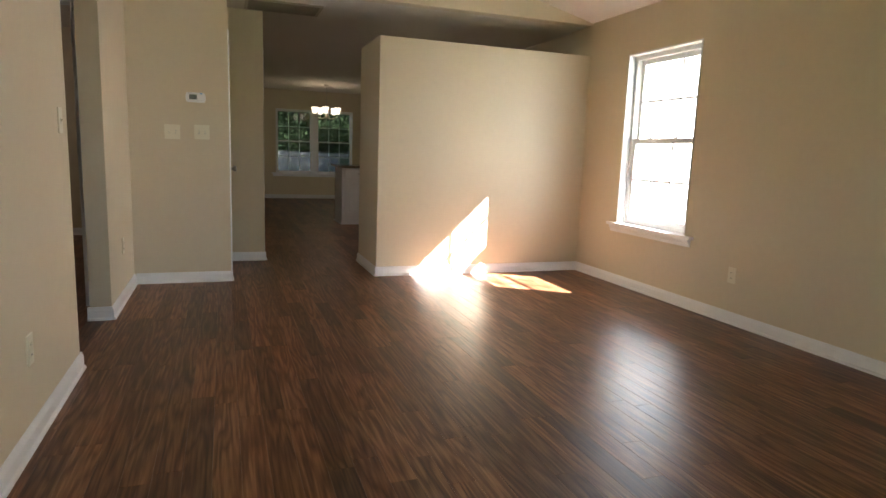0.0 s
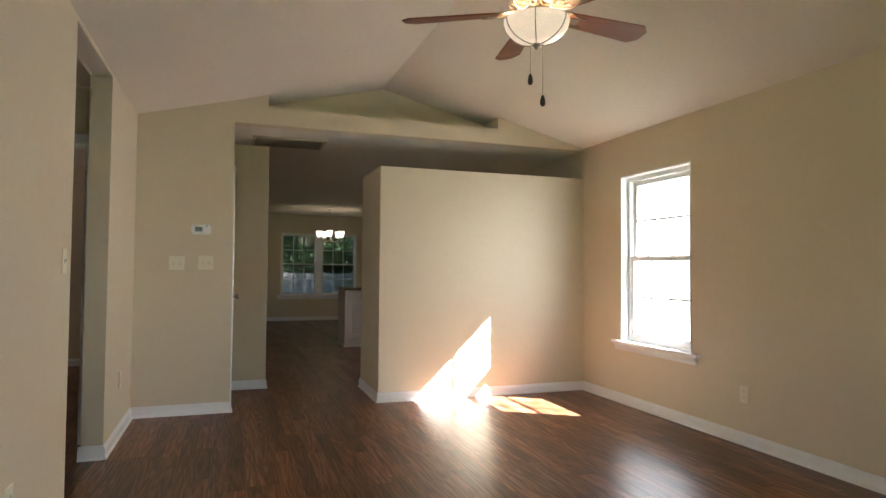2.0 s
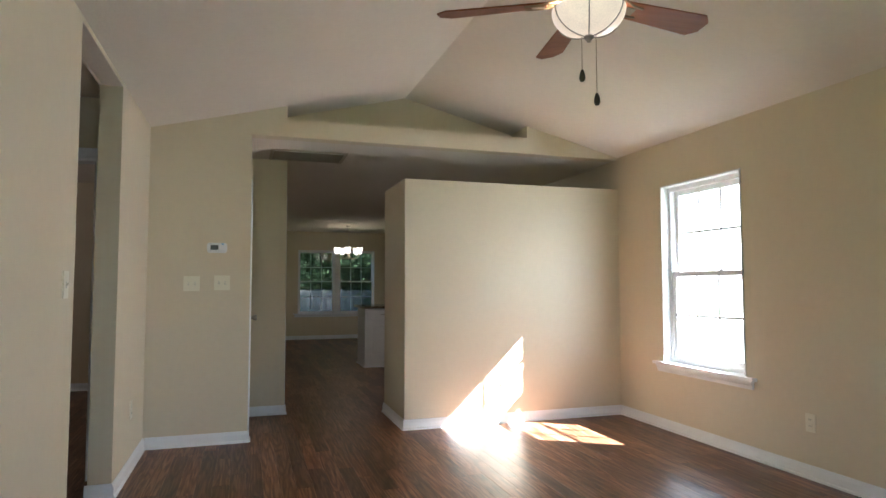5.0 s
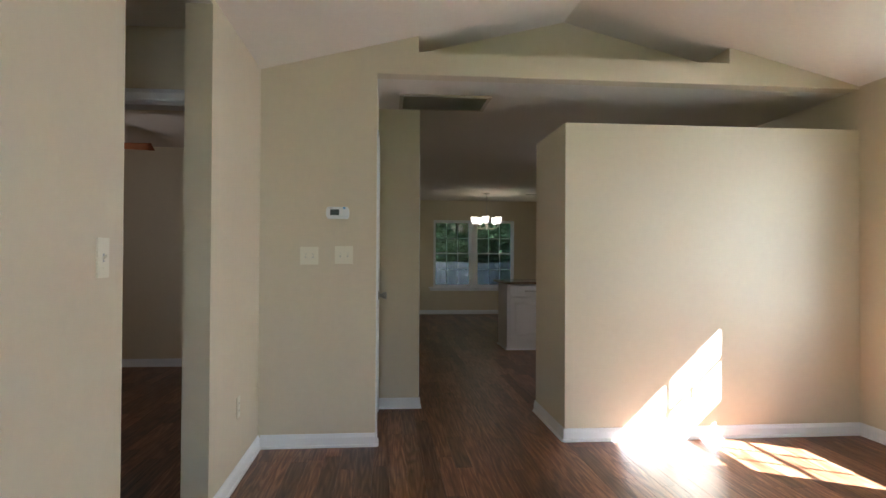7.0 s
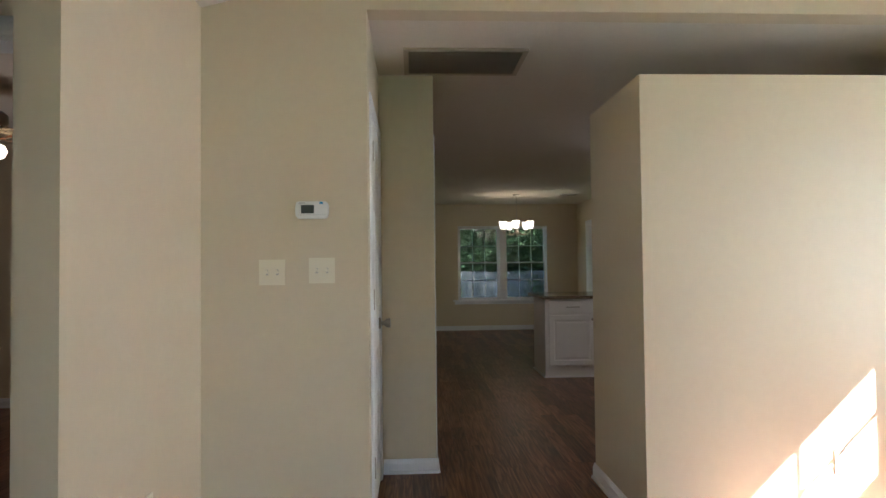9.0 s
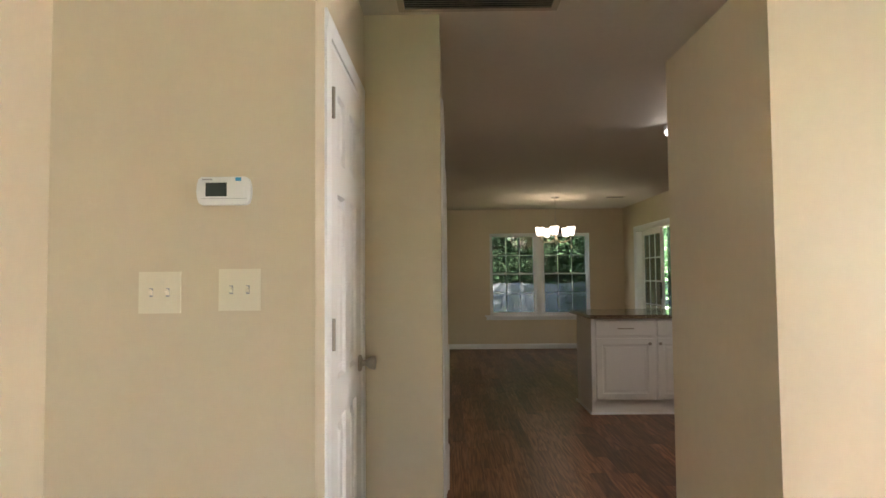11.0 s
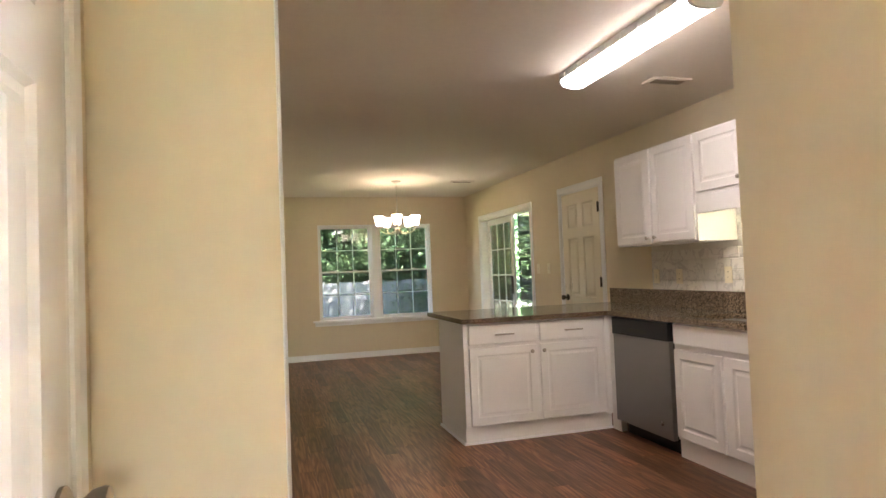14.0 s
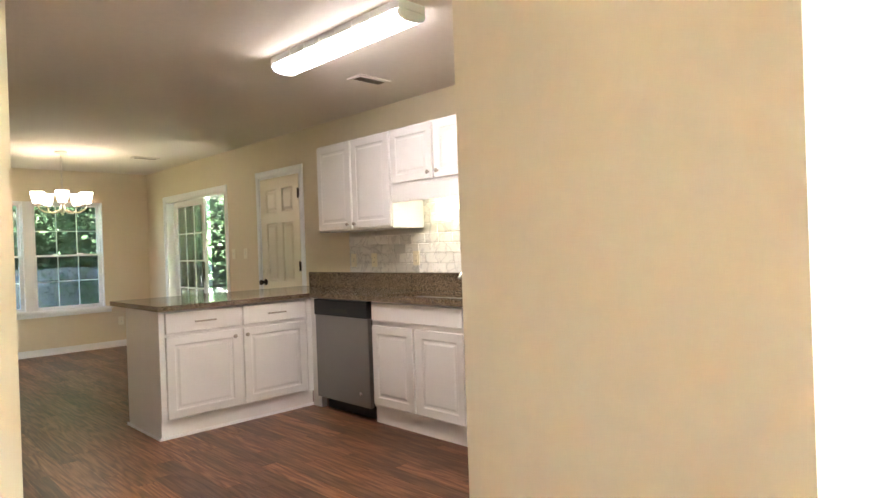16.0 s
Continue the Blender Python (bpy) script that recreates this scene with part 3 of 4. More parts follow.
def panel_door(parent, w, h, y=0.012, knob_x=None, hinge_x=None, mat=DOOR, knob=NICKEL):
    """A six-panel leaf in an opening of width w, with raised panels, knob and hinges."""
    part("jamb", boxes((0, 0.018, -0.001, 0.11, 0, h), (w - 0.018, w, -0.001, 0.11, 0, h), (0.018, w - 0.018, -0.001, 0.11, h - 0.018, h)), TRIM, parent)
    x0, x1, z0, z1 = 0.021, w - 0.021, 0.012, h - 0.021
    st, mid = 0.115, 0.1
    cols = [(x0 + st, (x0 + x1) / 2 - mid / 2), ((x0 + x1) / 2 + mid / 2, x1 - st)]
    rows = [(z0 + 0.22, z0 + 0.80), (z0 + 0.93, z0 + 1.54), (z0 + 1.65, z1 - 0.12)]
    holes = [(a, b, c, d) for a, b in cols for c, d in rows]
    leaf = part("leaf", wall_mesh(1, y, y + 0.012, x0, x1, z0, z1, holes), mat, parent)
    part("core", boxes((x0, x1, y + 0.0121, y + 0.034, z0, z1)), mat, leaf)
    for a, b, c, d in holes:
        bm = bmesh.new()
        rings = []
        for inset, dy in ((0.0, 0.0), (0.010, 0.0117), (0.026, 0.0117), (0.048, 0.002)):
            rings.append([bm.verts.new((px, y + dy, pz)) for px, pz in ((a + inset, c + inset), (b - inset, c + inset), (b - inset, d - inset), (a + inset, d - inset))])
        for r, s in zip(rings, rings[1:]):
            for k in range(4):
                bm.faces.new((r[k], r[(k + 1) % 4], s[(k + 1) % 4], s[k]))
        bm.faces.new(rings[-1])
        bmesh.ops.recalc_face_normals(bm, faces=bm.faces)
        part("panel", bm, mat, leaf)
    if knob_x is not None:
        kb = lathe([(0.0, 0.0), (0.033, 0.0), (0.034, 0.007), (0.027, 0.012), (0.013, 0.015), (0.012, 0.030), (0.017, 0.036), (0.024, 0.044), (0.0275, 0.060), (0.026, 0.067), (0.013, 0.069), (0.0, 0.066)], 20)
        bmesh.ops.transform(kb, matrix=pose(knob_x, y, 0.93, 90, 0, 0), verts=kb.verts)
        part("door_knob", kb, knob, leaf, "round metal door knob", True)
    if hinge_x is not None:
        for z in (0.28, 1.098, 1.83):
            bm = boxes((hinge_x - 0.018, hinge_x + 0.018, y - 0.003, y + 0.0, z - 0.045, z + 0.045))
            tube([(hinge_x, y - 0.007, z - 0.05), (hinge_x, y - 0.007, z + 0.05)], 0.006, 8, bm)
            part("hinge", bm, NICKEL if knob is NICKEL else BRONZE, leaf, "metal butt hinge")
    return leaf


d1 = thing("door_1", "white six-panel closet door with nickel knob, closed", "door", FACE_X(XC, 0.19), kind="structure")
casing(d1, 0.67, 2.03)
panel_door(d1, 0.67, 2.03, -0.002, 0.605, 0.032)
d2 = thing("door_2", "white six-panel hall door, closed", "door", FACE_X(XH, 1.20), kind="structure")
casing(d2, 0.76, 2.045)
panel_door(d2, 0.76, 2.045, 0.012, None, 0.74)
d3 = thing("door_3", "white six-panel door farther down the hall, closed", "door", FACE_X(XH, 3.05), kind="structure")
casing(d3, 0.76, 2.045)
panel_door(d3, 0.76, 2.045, 0.012, None, 0.02)
d4 = thing("door_4", "cream six-panel kitchen door with bronze knob, closed", "door", FACE_MX(XK, 5.785), kind="structure")
casing(d4, 0.80, 2.045)
panel_door(d4, 0.80, 2.045, -0.002, 0.08, 0.768, CREAM, BRONZE)
d5 = thing("door_5", "white cased bedroom doorway, standing open", "doorway", pose(-3.0, -0.70, 0), kind="structure")
casing(d5, 0.78, 2.045)
part("jamb", boxes((0, 0.018, -0.001, 0.121, 0, 2.045), (0.762, 0.78, -0.001, 0.121, 0, 2.045), (0.018, 0.762, -0.001, 0.121, 2.027, 2.045)), TRIM, d5)
for z in (0.375, 1.106, 1.824):
    bm = boxes((0.755, 0.762, 0.03, 0.066, z - 0.045, z + 0.045))
    tube([(0.753, 0.07, z - 0.05), (0.753, 0.07, z + 0.05)], 0.007, 8, bm)
    part("hinge", bm, BRONZE, d5, "dark bronze hinge")

# sliding patio door: the moving panel is pushed behind the fixed one
d6 = thing("door_6", "white sliding patio door with grilles, pushed open", "patio door", FACE_MX(XK, 8.40), kind="structure")
casing(d6, 1.80, 2.0, 0.06)
part("door_frame", boxes((0, 0.03, -0.001, 0.15, 0.0, 2.0), (1.77, 1.80, -0.001, 0.15, 0.0, 2.0), (0.03, 1.77, -0.001, 0.15, 1.97, 2.0), (0.03, 1.77, -0.001, 0.15, -0.018, 0.012)), VINYL, d6)


def patio_panel(x0, x1, y):
    w = 0.062
    p = part("door_panel", rounded(boxes((x0, x0 + w, y, y + 0.036, 0.014, 1.968), (x1 - w, x1, y, y + 0.036, 0.014, 1.968), (x0 + w, x1 - w, y, y + 0.036, 0.014, 0.10), (x0 + w, x1 - w, y, y + 0.036, 1.89, 1.968)), 0.004, 1), VINYL, d6)
    g = part("pane", boxes((x0 + w, x1 - w, y + 0.016, y + 0.020, 0.10, 1.89)), DOOR_GLASS, p, "door glass darkened to dim the yard")
    g.visible_shadow = False
    for k in (1, 2):
        x = x0 + w + (x1 - x0 - 2 * w) * k / 3
        part("muntin", boxes((x - 0.008, x + 0.008, y + 0.006, y + 0.0155, 0.10, 1.89)), VINYL, p)
    for k in range(1, 5):
        z = 0.10 + 1.79 * k / 5
        part("muntin", boxes((x0 + w, x1 - w, y + 0.004, y + 0.0155, z - 0.008, z + 0.008)), VINYL, p)
    return p


patio_panel(0.03, 0.93, 0.10)
# Sheet added across the opening to darken the bright yard behind it.
screen = part("insect_screen", boxes((1.112, 1.768, 0.125, 0.127, 0.014, 1.968)), SCREEN, d6, "dark sheer sheet added to dim the open doorway")
screen.visible_shadow = False
moving = patio_panel(0.21, 1.11, 0.045)
part("pull_handle", rounded(boxes((1.065, 1.092, 0.018, 0.044, 0.92, 1.16)), 0.008, 2), BRONZE, moving, "dark pull handle")


# ---- outside ----
GZ = -0.75
bm = bmesh.new()
bmesh.ops.create_grid(bm, x_segments=40, y_segments=40, size=400)
for v in bm.verts:
    v.co.z = GZ
tagged(new("ground", mesh_of("ground", bm, GRASS)), "grassy lawn round the house", "lawn", kind="structure")
structure("patio", rounded(boxes((XK + 0.17, XK + 2.4, 6.4, 9.0, GZ - 0.1, -0.06)), 0.02, 1), CONCRETE, "pale concrete patio slab", "patio")
# Unseen block, added to stop the backdrop's glow reaching the sliding door.
structure("wall_utility_room", boxes((XK + 0.161, XK + 2.6, 4.3, 6.35, GZ, 2.62)), SIDING, "pale block added to keep backdrop glow off the patio door", "wall")
porch = thing("porch_roof", "white painted porch roof on two posts", "porch roof", pose(0, 10.6, 0))
part("ceiling_board", boxes((XK + 0.17, 6.6, -4.2, -0.001, 2.42, 2.52)), TRIM, porch)
part("beam", rounded(boxes((2.4, 6.6, 0.0, 0.14, 2.26, 2.6)), 0.01, 1), TRIM, porch)
for x in (2.5, 6.4):
    part("post", boxes((x, x + 0.12, 0.01, 0.13, GZ, 2.26)), TRIM, porch)
low = thing("low_rail", "low white garden rail on the lawn", "garden rail", pose(0, 12.9, 0))
part("board", rounded(boxes((3.0, 9.0, 0.0, 0.05, 0.34, 0.50)), 0.006, 1), TRIM, low)
for x in (3.1, 6.0, 8.8):
    part("post", boxes((x, x + 0.09, 0.051, 0.13, GZ, 0.50)), TRIM, low)
# Emissive slab added outside; its glow stands in for daylight at the side window.
structure("backdrop", boxes((6.0, 6.2, -40, 5.0, GZ, 3.9)), GLOW_SLAB, "glowing slab added beyond the side window to light the room", "backdrop")


def fence_run(x0, y0, x1, y1):
    length = math.hypot(x1 - x0, y1 - y0)
    t = thing("fence", "weathered grey board privacy fence behind the lawn", "fence", Matrix.Translation((x0, y0, GZ)) @ Matrix.Rotation(math.atan2(y1 - y0, x1 - x0), 4, "Z"))
    n = int(length / 0.15)
    meshes = []
    for k in range(4):
        top = 1.76 + 0.012 * k
        bm = prism([(0.0, 0.02), (0.138, 0.02), (0.138, top - 0.03), (0.11, top), (0.028, top), (0.0, top - 0.03)], 1, 0.0, 0.018)
        meshes.append(mesh_of("board", bm, FENCE_WOOD))
    for k in range(n):
        ob = new("board", meshes[random.randrange(4)])
        ob.parent = t
        ob.matrix_basis = pose(k * 0.15, random.uniform(-0.004, 0.004), 0, 0, random.uniform(-0.4, 0.4), 0)
    for z in (0.35, 0.95, 1.5):
        part("rail", boxes((0, length, 0.02, 0.06, z, z + 0.09)), FENCE_WOOD, t)
    for k in range(int(length / 2.4) + 1):
        part("post", boxes((k * 2.4, k * 2.4 + 0.09, 0.06, 0.15, 0, 1.75)), FENCE_WOOD, t)


fence_run(-8.0, 18.5, 16.0, 18.5)


def leaf_cloud(count, rx, ry, rz, size, seed):
    """Many small folded leaves in clumps, with gaps between them."""
    r = random.Random(seed)
    clumps = [(r.gauss(0, 0.45) * rx, r.gauss(0, 0.45) * ry, r.uniform(-1, 1) * rz, r.uniform(0.25, 0.6) * min(rx, rz)) for _ in range(40)]
    verts, faces = [], []
    for _ in range(count):
        cx, cy, cz, cr = clumps[r.randrange(len(clumps))]
        p = Vector((cx + r.gauss(0, 0.5) * cr, cy + r.gauss(0, 0.5) * cr, cz + r.gauss(0, 0.5) * cr))
        turn = Euler((r.uniform(-1.2, 1.2), r.uniform(-1.2, 1.2), r.uniform(0, 6.28))).to_matrix()
        s = size * r.uniform(0.6, 1.4)
        k = len(verts)
        for q in ((-0.5, 0, 0), (0, -0.28, 0.06), (0.5, 0, 0), (0, 0.28, 0.06)):
            verts.append(p + turn @ (Vector(q) * s))
        faces += [(k, k + 1, k + 2), (k, k + 2, k + 3)]
    me = bpy.data.meshes.new("crown")
    me.from_pydata([tuple(v) for v in verts], [], faces)
    return me


def tree(seed, height, spread, mat):
    r = random.Random(seed)
    t = thing("tree", "tall leafy broadleaf tree by the fence, some copies added to shade it", "tree", group="trees behind the fence")
    pts = [(r.uniform(-0.15, 0.15) * k, r.uniform(-0.15, 0.15) * k, height * 0.75 * k / 5) for k in range(6)]
    bm = tube(pts, [0.20 - 0.03 * k for k in range(6)], 8)
    for _ in range(7):
        k = r.randrange(2, 6)
        a, ln = r.uniform(0, 6.28), spread * r.uniform(0.5, 0.9)
        p = Vector(pts[k])
        tube([p, p + Vector((math.cos(a) * ln * 0.5, math.sin(a) * ln * 0.5, ln * 0.35)), p + Vector((math.cos(a) * ln, math.sin(a) * ln, ln * 0.5))], [0.07, 0.045, 0.015], 6, bm)
    part("trunk", bm, BARK, t, smooth=True)
    me = leaf_cloud(30000, spread, spread, height * 0.46, 0.14, seed)
    me.materials.append(mat)
    c = new("crown", me)
    c.parent, c.location = t, (0, 0, height * 0.55)
    tagged(c, "crown of small green leaves", kind="stuff")
    return t


kinds = [tree(11, 8.5, 2.6, LEAF), tree(23, 7.0, 2.3, LEAF), tree(37, 9.5, 2.9, LEAF)]
for k, t in enumerate(kinds):
    t.matrix_basis = pose(-3 + 4.2 * k, 21.5 + 0.7 * k, GZ)
# The last seven spots lie before the fence, added to cast shade on it.
spots = [(-2, 27), (2.5, 27.5), (6.5, 28.5), (10.5, 28), (15, 28), (20, 26), (24, 24), (-6.5, 28), (0.7, 21.8), (5.2, 22.2), (-7, 22), (10.5, 22), (14, 21), (18.5, 20.5), (16, 24), (-4, 23.5), (-10.5, 21.5), (-0.5, 24.5), (5, 25), (8, 26), (12.5, 25), (22, 21), (-8, 25), (2.8, 20.9), (7.2, 13.9), (8.8, 15.7), (13.4, 13.6), (16.6, 13.4), (10.0, 14.4), (12.2, 16.0), (19.5, 13.0)]
for k, (x, y) in enumerate(spots):
    copy_thing(kinds[k % 3], pose(x, y, GZ, 0, 0, 67 * k))
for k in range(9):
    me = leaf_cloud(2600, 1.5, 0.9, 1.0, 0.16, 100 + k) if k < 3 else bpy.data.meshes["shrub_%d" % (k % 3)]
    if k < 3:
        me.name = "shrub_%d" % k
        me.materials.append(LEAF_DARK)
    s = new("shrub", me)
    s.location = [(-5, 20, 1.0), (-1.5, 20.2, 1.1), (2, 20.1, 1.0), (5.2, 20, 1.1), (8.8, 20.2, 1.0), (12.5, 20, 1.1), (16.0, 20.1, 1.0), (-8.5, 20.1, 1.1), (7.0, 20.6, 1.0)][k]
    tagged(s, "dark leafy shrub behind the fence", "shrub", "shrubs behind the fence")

# ---- kitchen ----
CT = 0.908                   # top of the counter
CB = 0.872                   # top of the base cabinets


def cabinet_front(parent, name, x0, x1, z0, z1, y=-0.019, hw=None, hx=0, hz=0):
    """A routed door or drawer front with a raised field, its face at y."""
    bm = bmesh.new()
    rings = []
    rim = 0.055 if z1 - z0 > 0.3 else 0.0
    steps = ((0.0, 0.019), (0.0, 0.003), (0.003, 0.0), (rim, 0.0), (rim + 0.008, 0.006), (rim + 0.02, 0.006), (rim + 0.034, 0.001)) if rim else ((0.0, 0.019), (0.0, 0.004), (0.004, 0.0))
    for inset, dy in steps:
        rings.append([bm.verts.new((px, y + dy, pz)) for px, pz in ((x0 + inset, z0 + inset), (x1 - inset, z0 + inset), (x1 - inset, z1 - inset), (x0 + inset, z1 - inset))])
    for r, s in zip(rings, rings[1:]):
        for k in range(4):
            bm.faces.new((r[k], r[(k + 1) % 4], s[(k + 1) % 4], s[k]))
    bm.faces.new(rings[-1]), bm.faces.new(rings[0])
    bmesh.ops.recalc_face_normals(bm, faces=bm.faces)
    d = part(name, bm, CABINET, parent)
    if hw == "knob":
        kb = lathe([(0.0, 0.0), (0.006, 0.0), (0.006, 0.012), (0.014, 0.018), (0.015, 0.024), (0.010, 0.029), (0.0, 0.030)], 14)
        bmesh.ops.transform(kb, matrix=pose(hx, y, hz, 90, 0, 0), verts=kb.verts)
        part("knob", kb, NICKEL, d, "nickel cabinet knob", True)
    elif hw == "pull":
        bm = tube([(hx - 0.075, y - 0.03, hz), (hx + 0.075, y - 0.03, hz)], 0.006, 8)
        for s in (-0.048, 0.048):
            tube([(hx + s, y, hz), (hx + s, y - 0.03, hz)], 0.005, 8, bm)
        part("handle", bm, NICKEL, d, "brushed nickel bar pull", True)
    return d


def base_body(parent, x0, x1, depth, toe=0.0, top=CB):
    part("body", rounded(boxes((x0, x1, 0.0, depth, 0.115, top)), 0.002, 1), CABINET, parent)
    part("toe_kick", boxes((x0, x1, 0.012 + toe, depth, 0.0, 0.114)), CABINET, parent)


pen = thing("peninsula_cabinet", "white peninsula cabinet with two doors and two drawers", "cabinet", pose(0.40, 3.985, 0))
base_body(pen, 0.0, 1.19, 0.64)
part("toe_trim", boxes((-0.006, 1.19, 0.0, 0.0115, 0.0, 0.02), (-0.016, -0.0065, 0.0, 0.64, 0.0, 0.02)), TRIM, pen, "white shoe moulding")
for a, b, kx in ((0.038, 0.570, 0.524), (0.600, 1.130, 0.620)):
    cabinet_front(pen, "drawer", a, b, 0.715, 0.858, hw="pull", hx=(a + b) / 2, hz=0.785)
    cabinet_front(pen, "door", a, b, 0.135, 0.692, hw="knob", hx=kx, hz=0.645)
part("filler", boxes((1.145, 1.188, -0.012, -0.0005, 0.12, 0.865)), CABINET, pen)

sinkc = thing("sink_cabinet", "white sink base cabinet with two doors and false drawer", "cabinet", FACE_MX(1.59, 3.188))
base_body(sinkc, 0.0, 0.915, 0.565, top=0.70)
part("face_frame", boxes((0.0, 0.915, 0.0, 0.02, 0.701, CB)), CABINET, sinkc)
cabinet_front(sinkc, "false_drawer", 0.012, 0.903, 0.735, 0.862)
for a, b in ((0.012, 0.440), (0.475, 0.903)):
    cabinet_front(sinkc, "door", a, b, 0.135, 0.700)
drawers = thing("drawer_cabinet", "white drawer base cabinet beside the sink", "cabinet", FACE_MX(1.59, 2.270))
base_body(drawers, 0.0, 0.46, 0.565)
for z0, z1 in ((0.135, 0.37), (0.39, 0.54), (0.56, 0.70), (0.72, 0.862)):
    cabinet_front(drawers, "drawer", 0.012, 0.448, z0, z1 if z1 - z0 < 0.3 else z1, hw="pull", hx=0.2, hz=(z0 + z1) / 2)

dish = thing("dishwasher", "stainless steel dishwasher with black control panel", "dishwasher", FACE_MX(1.59, 3.865))
part("tub", boxes((0.006, 0.666, 0.0, 0.56, 0.09, 0.865)), BLACK, dish)
part("door", rounded(boxes((0.004, 0.668, -0.035, -0.001, 0.10, 0.742)), 0.006, 2), STEEL, dish, "brushed stainless door")
panel = part("control_panel", rounded(boxes((0.004, 0.668, -0.045, -0.001, 0.745, 0.868)), 0.010, 2), BLACK, dish, "black control panel")
part("latch_recess", boxes((0.22, 0.44, -0.0465, -0.0452, 0.772, 0.80)), DARK, panel)
part("kick_plate", boxes((0.03, 0.64, 0.045, 0.07, 0.0, 0.089)), BLACK, dish, "black kick plate")
bm = lathe([(0.0, 0.0), (0.016, 0.0), (0.016, 0.0015), (0.0, 0.0015)], 16)
bmesh.ops.transform(bm, matrix=pose(0.56, -0.036, 0.19, 90, 0, 0), verts=bm.verts)
part("badge", bm, CHROME, dish, "small round badge")
structure("filler_strip", boxes((1.591, 1.64, 3.866, 3.984, 0.0, CB)), CABINET, "white corner filler strip", "filler")

# counter: peninsula top and run along the wall, with an undermount sink
top = thing("countertop", "polished brown granite countertop with backsplash", "countertop", pose(0, 0, 0))
part("slab", rounded(boxes((0.385, XK - 0.001, 3.94, 4.93, CB + 0.001, CT)), 0.006, 2), GRANITE, top)
SX0, SX1, SY0, SY1 = 1.66, 2.04, 2.38, 3.14
part("slab", boxes((1.552, SX0, 1.75, 3.9395, CB + 0.001, CT), (SX1, XK - 0.001, 1.75, 3.9395, CB + 0.001, CT), (SX0, SX1, 1.75, SY0, CB + 0.001, CT), (SX0, SX1, SY1, 3.9395, CB + 0.001, CT)), GRANITE, top)
part("backsplash", rounded(boxes((XK - 0.022, XK - 0.001, 1.75, 4.84, CT + 0.0005, CT + 0.135)), 0.003, 1), GRANITE, top)
sink = thing("sink", "undermount stainless kitchen sink", "sink", pose(SX0, SY0, CB))
bm = boxes((0, SX1 - SX0, 0, SY1 - SY0, -0.17, 0.0))
bmesh.ops.delete(bm, geom=[f for f in bm.faces if f.normal.z > 0.9 or f.calc_center_median().z > -0.001], context="FACES")
bmesh.ops.solidify(bm, geom=bm.faces[:], thickness=0.003)
part("bowl", bm, SINK, sink)
part("drain", lathe([(0.0, 0.0), (0.04, 0.0), (0.04, 0.003), (0.0, 0.002)], 16, (0.19, 0.3)), CHROME, sink)
sink.children[-1].location.z = -0.166
fau = thing("faucet", "chrome single-lever kitchen faucet", "faucet", pose(2.10, 2.67, CT))
part("base", lathe([(0.0, 0.0), (0.028, 0.0), (0.028, 0.01), (0.022, 0.02), (0.021, 0.085), (0.017, 0.1), (0.0, 0.102)], 18), CHROME, fau, smooth=True)
part("spout", tube([(0, 0, 0.06), (-0.03, 0, 0.12), (-0.07, 0, 0.15), (-0.11, 0, 0.14), (-0.135, 0, 0.11)], [0.013, 0.013, 0.012, 0.012, 0.012], 12), CHROME, fau, smooth=True)
part("lever", tube([(0, 0, 0.1), (0.0, 0.0, 0.125), (0.02, 0.06, 0.165)], [0.012, 0.011, 0.006], 10), CHROME, fau, smooth=True)

# wall cabinets
up1 = thing("wall_cabinet", "white two-door wall cabinet", "cabinet", FACE_MX(1.84, 4.18, 1.40))
part("body", rounded(boxes((0, 0.968, 0.0, 0.319, 0, 0.73)), 0.002, 1), CABINET, up1)
for a, b, kx in ((0.012, 0.472, 0.44), (0.496, 0.956, 0.53)):
    cabinet_front(up1, "door", a, b, 0.012, 0.718, hw="knob", hx=kx, hz=0.05)
up2 = thing("wall_cabinet", "short white wall cabinet above the sink", "cabinet", FACE_MX(1.84, 3.210, 1.70))
part("body", rounded(boxes((0, 0.93, 0.0, 0.319, 0, 0.43)), 0.002, 1), CABINET, up2)
for a, b, kx in ((0.012, 0.452, 0.42), (0.478, 0.918, 0.51)):
    cabinet_front(up2, "door", a, b, 0.025, 0.418, hw="knob", hx=kx, hz=0.07)
part("valance", rounded(boxes((0.0, 0.93, 0.0, 0.018, -0.115, -0.001)), 0.003, 1), CABINET, up2, "white valance board")
under = thing("under_cabinet_light", "slim white light under the wall cabinet", "light", pose(2.01, 2.75, 1.66))
part("housing", rounded(boxes((-0.05, 0.05, -0.3, 0.3, 0.0, 0.038)), 0.005, 1), WHITE, under)
part("diffuser", boxes((-0.042, 0.042, -0.28, 0.28, -0.008, -0.0005)), plain("warm_diffuser", (0.85, 0.82, 0.7), 0.4, vary=0.02, scale=12, glow=0.225, glow_color=(1.0, 0.93, 0.62)), under, "glowing lamp cover")

# marble-look tile backsplash
tiles = thing("tile_backsplash", "white marble-look subway tile backsplash", "backsplash", kind="structure")
TZ, TW, TH = CT + 0.1355, 0.152, 0.076
shared = {}


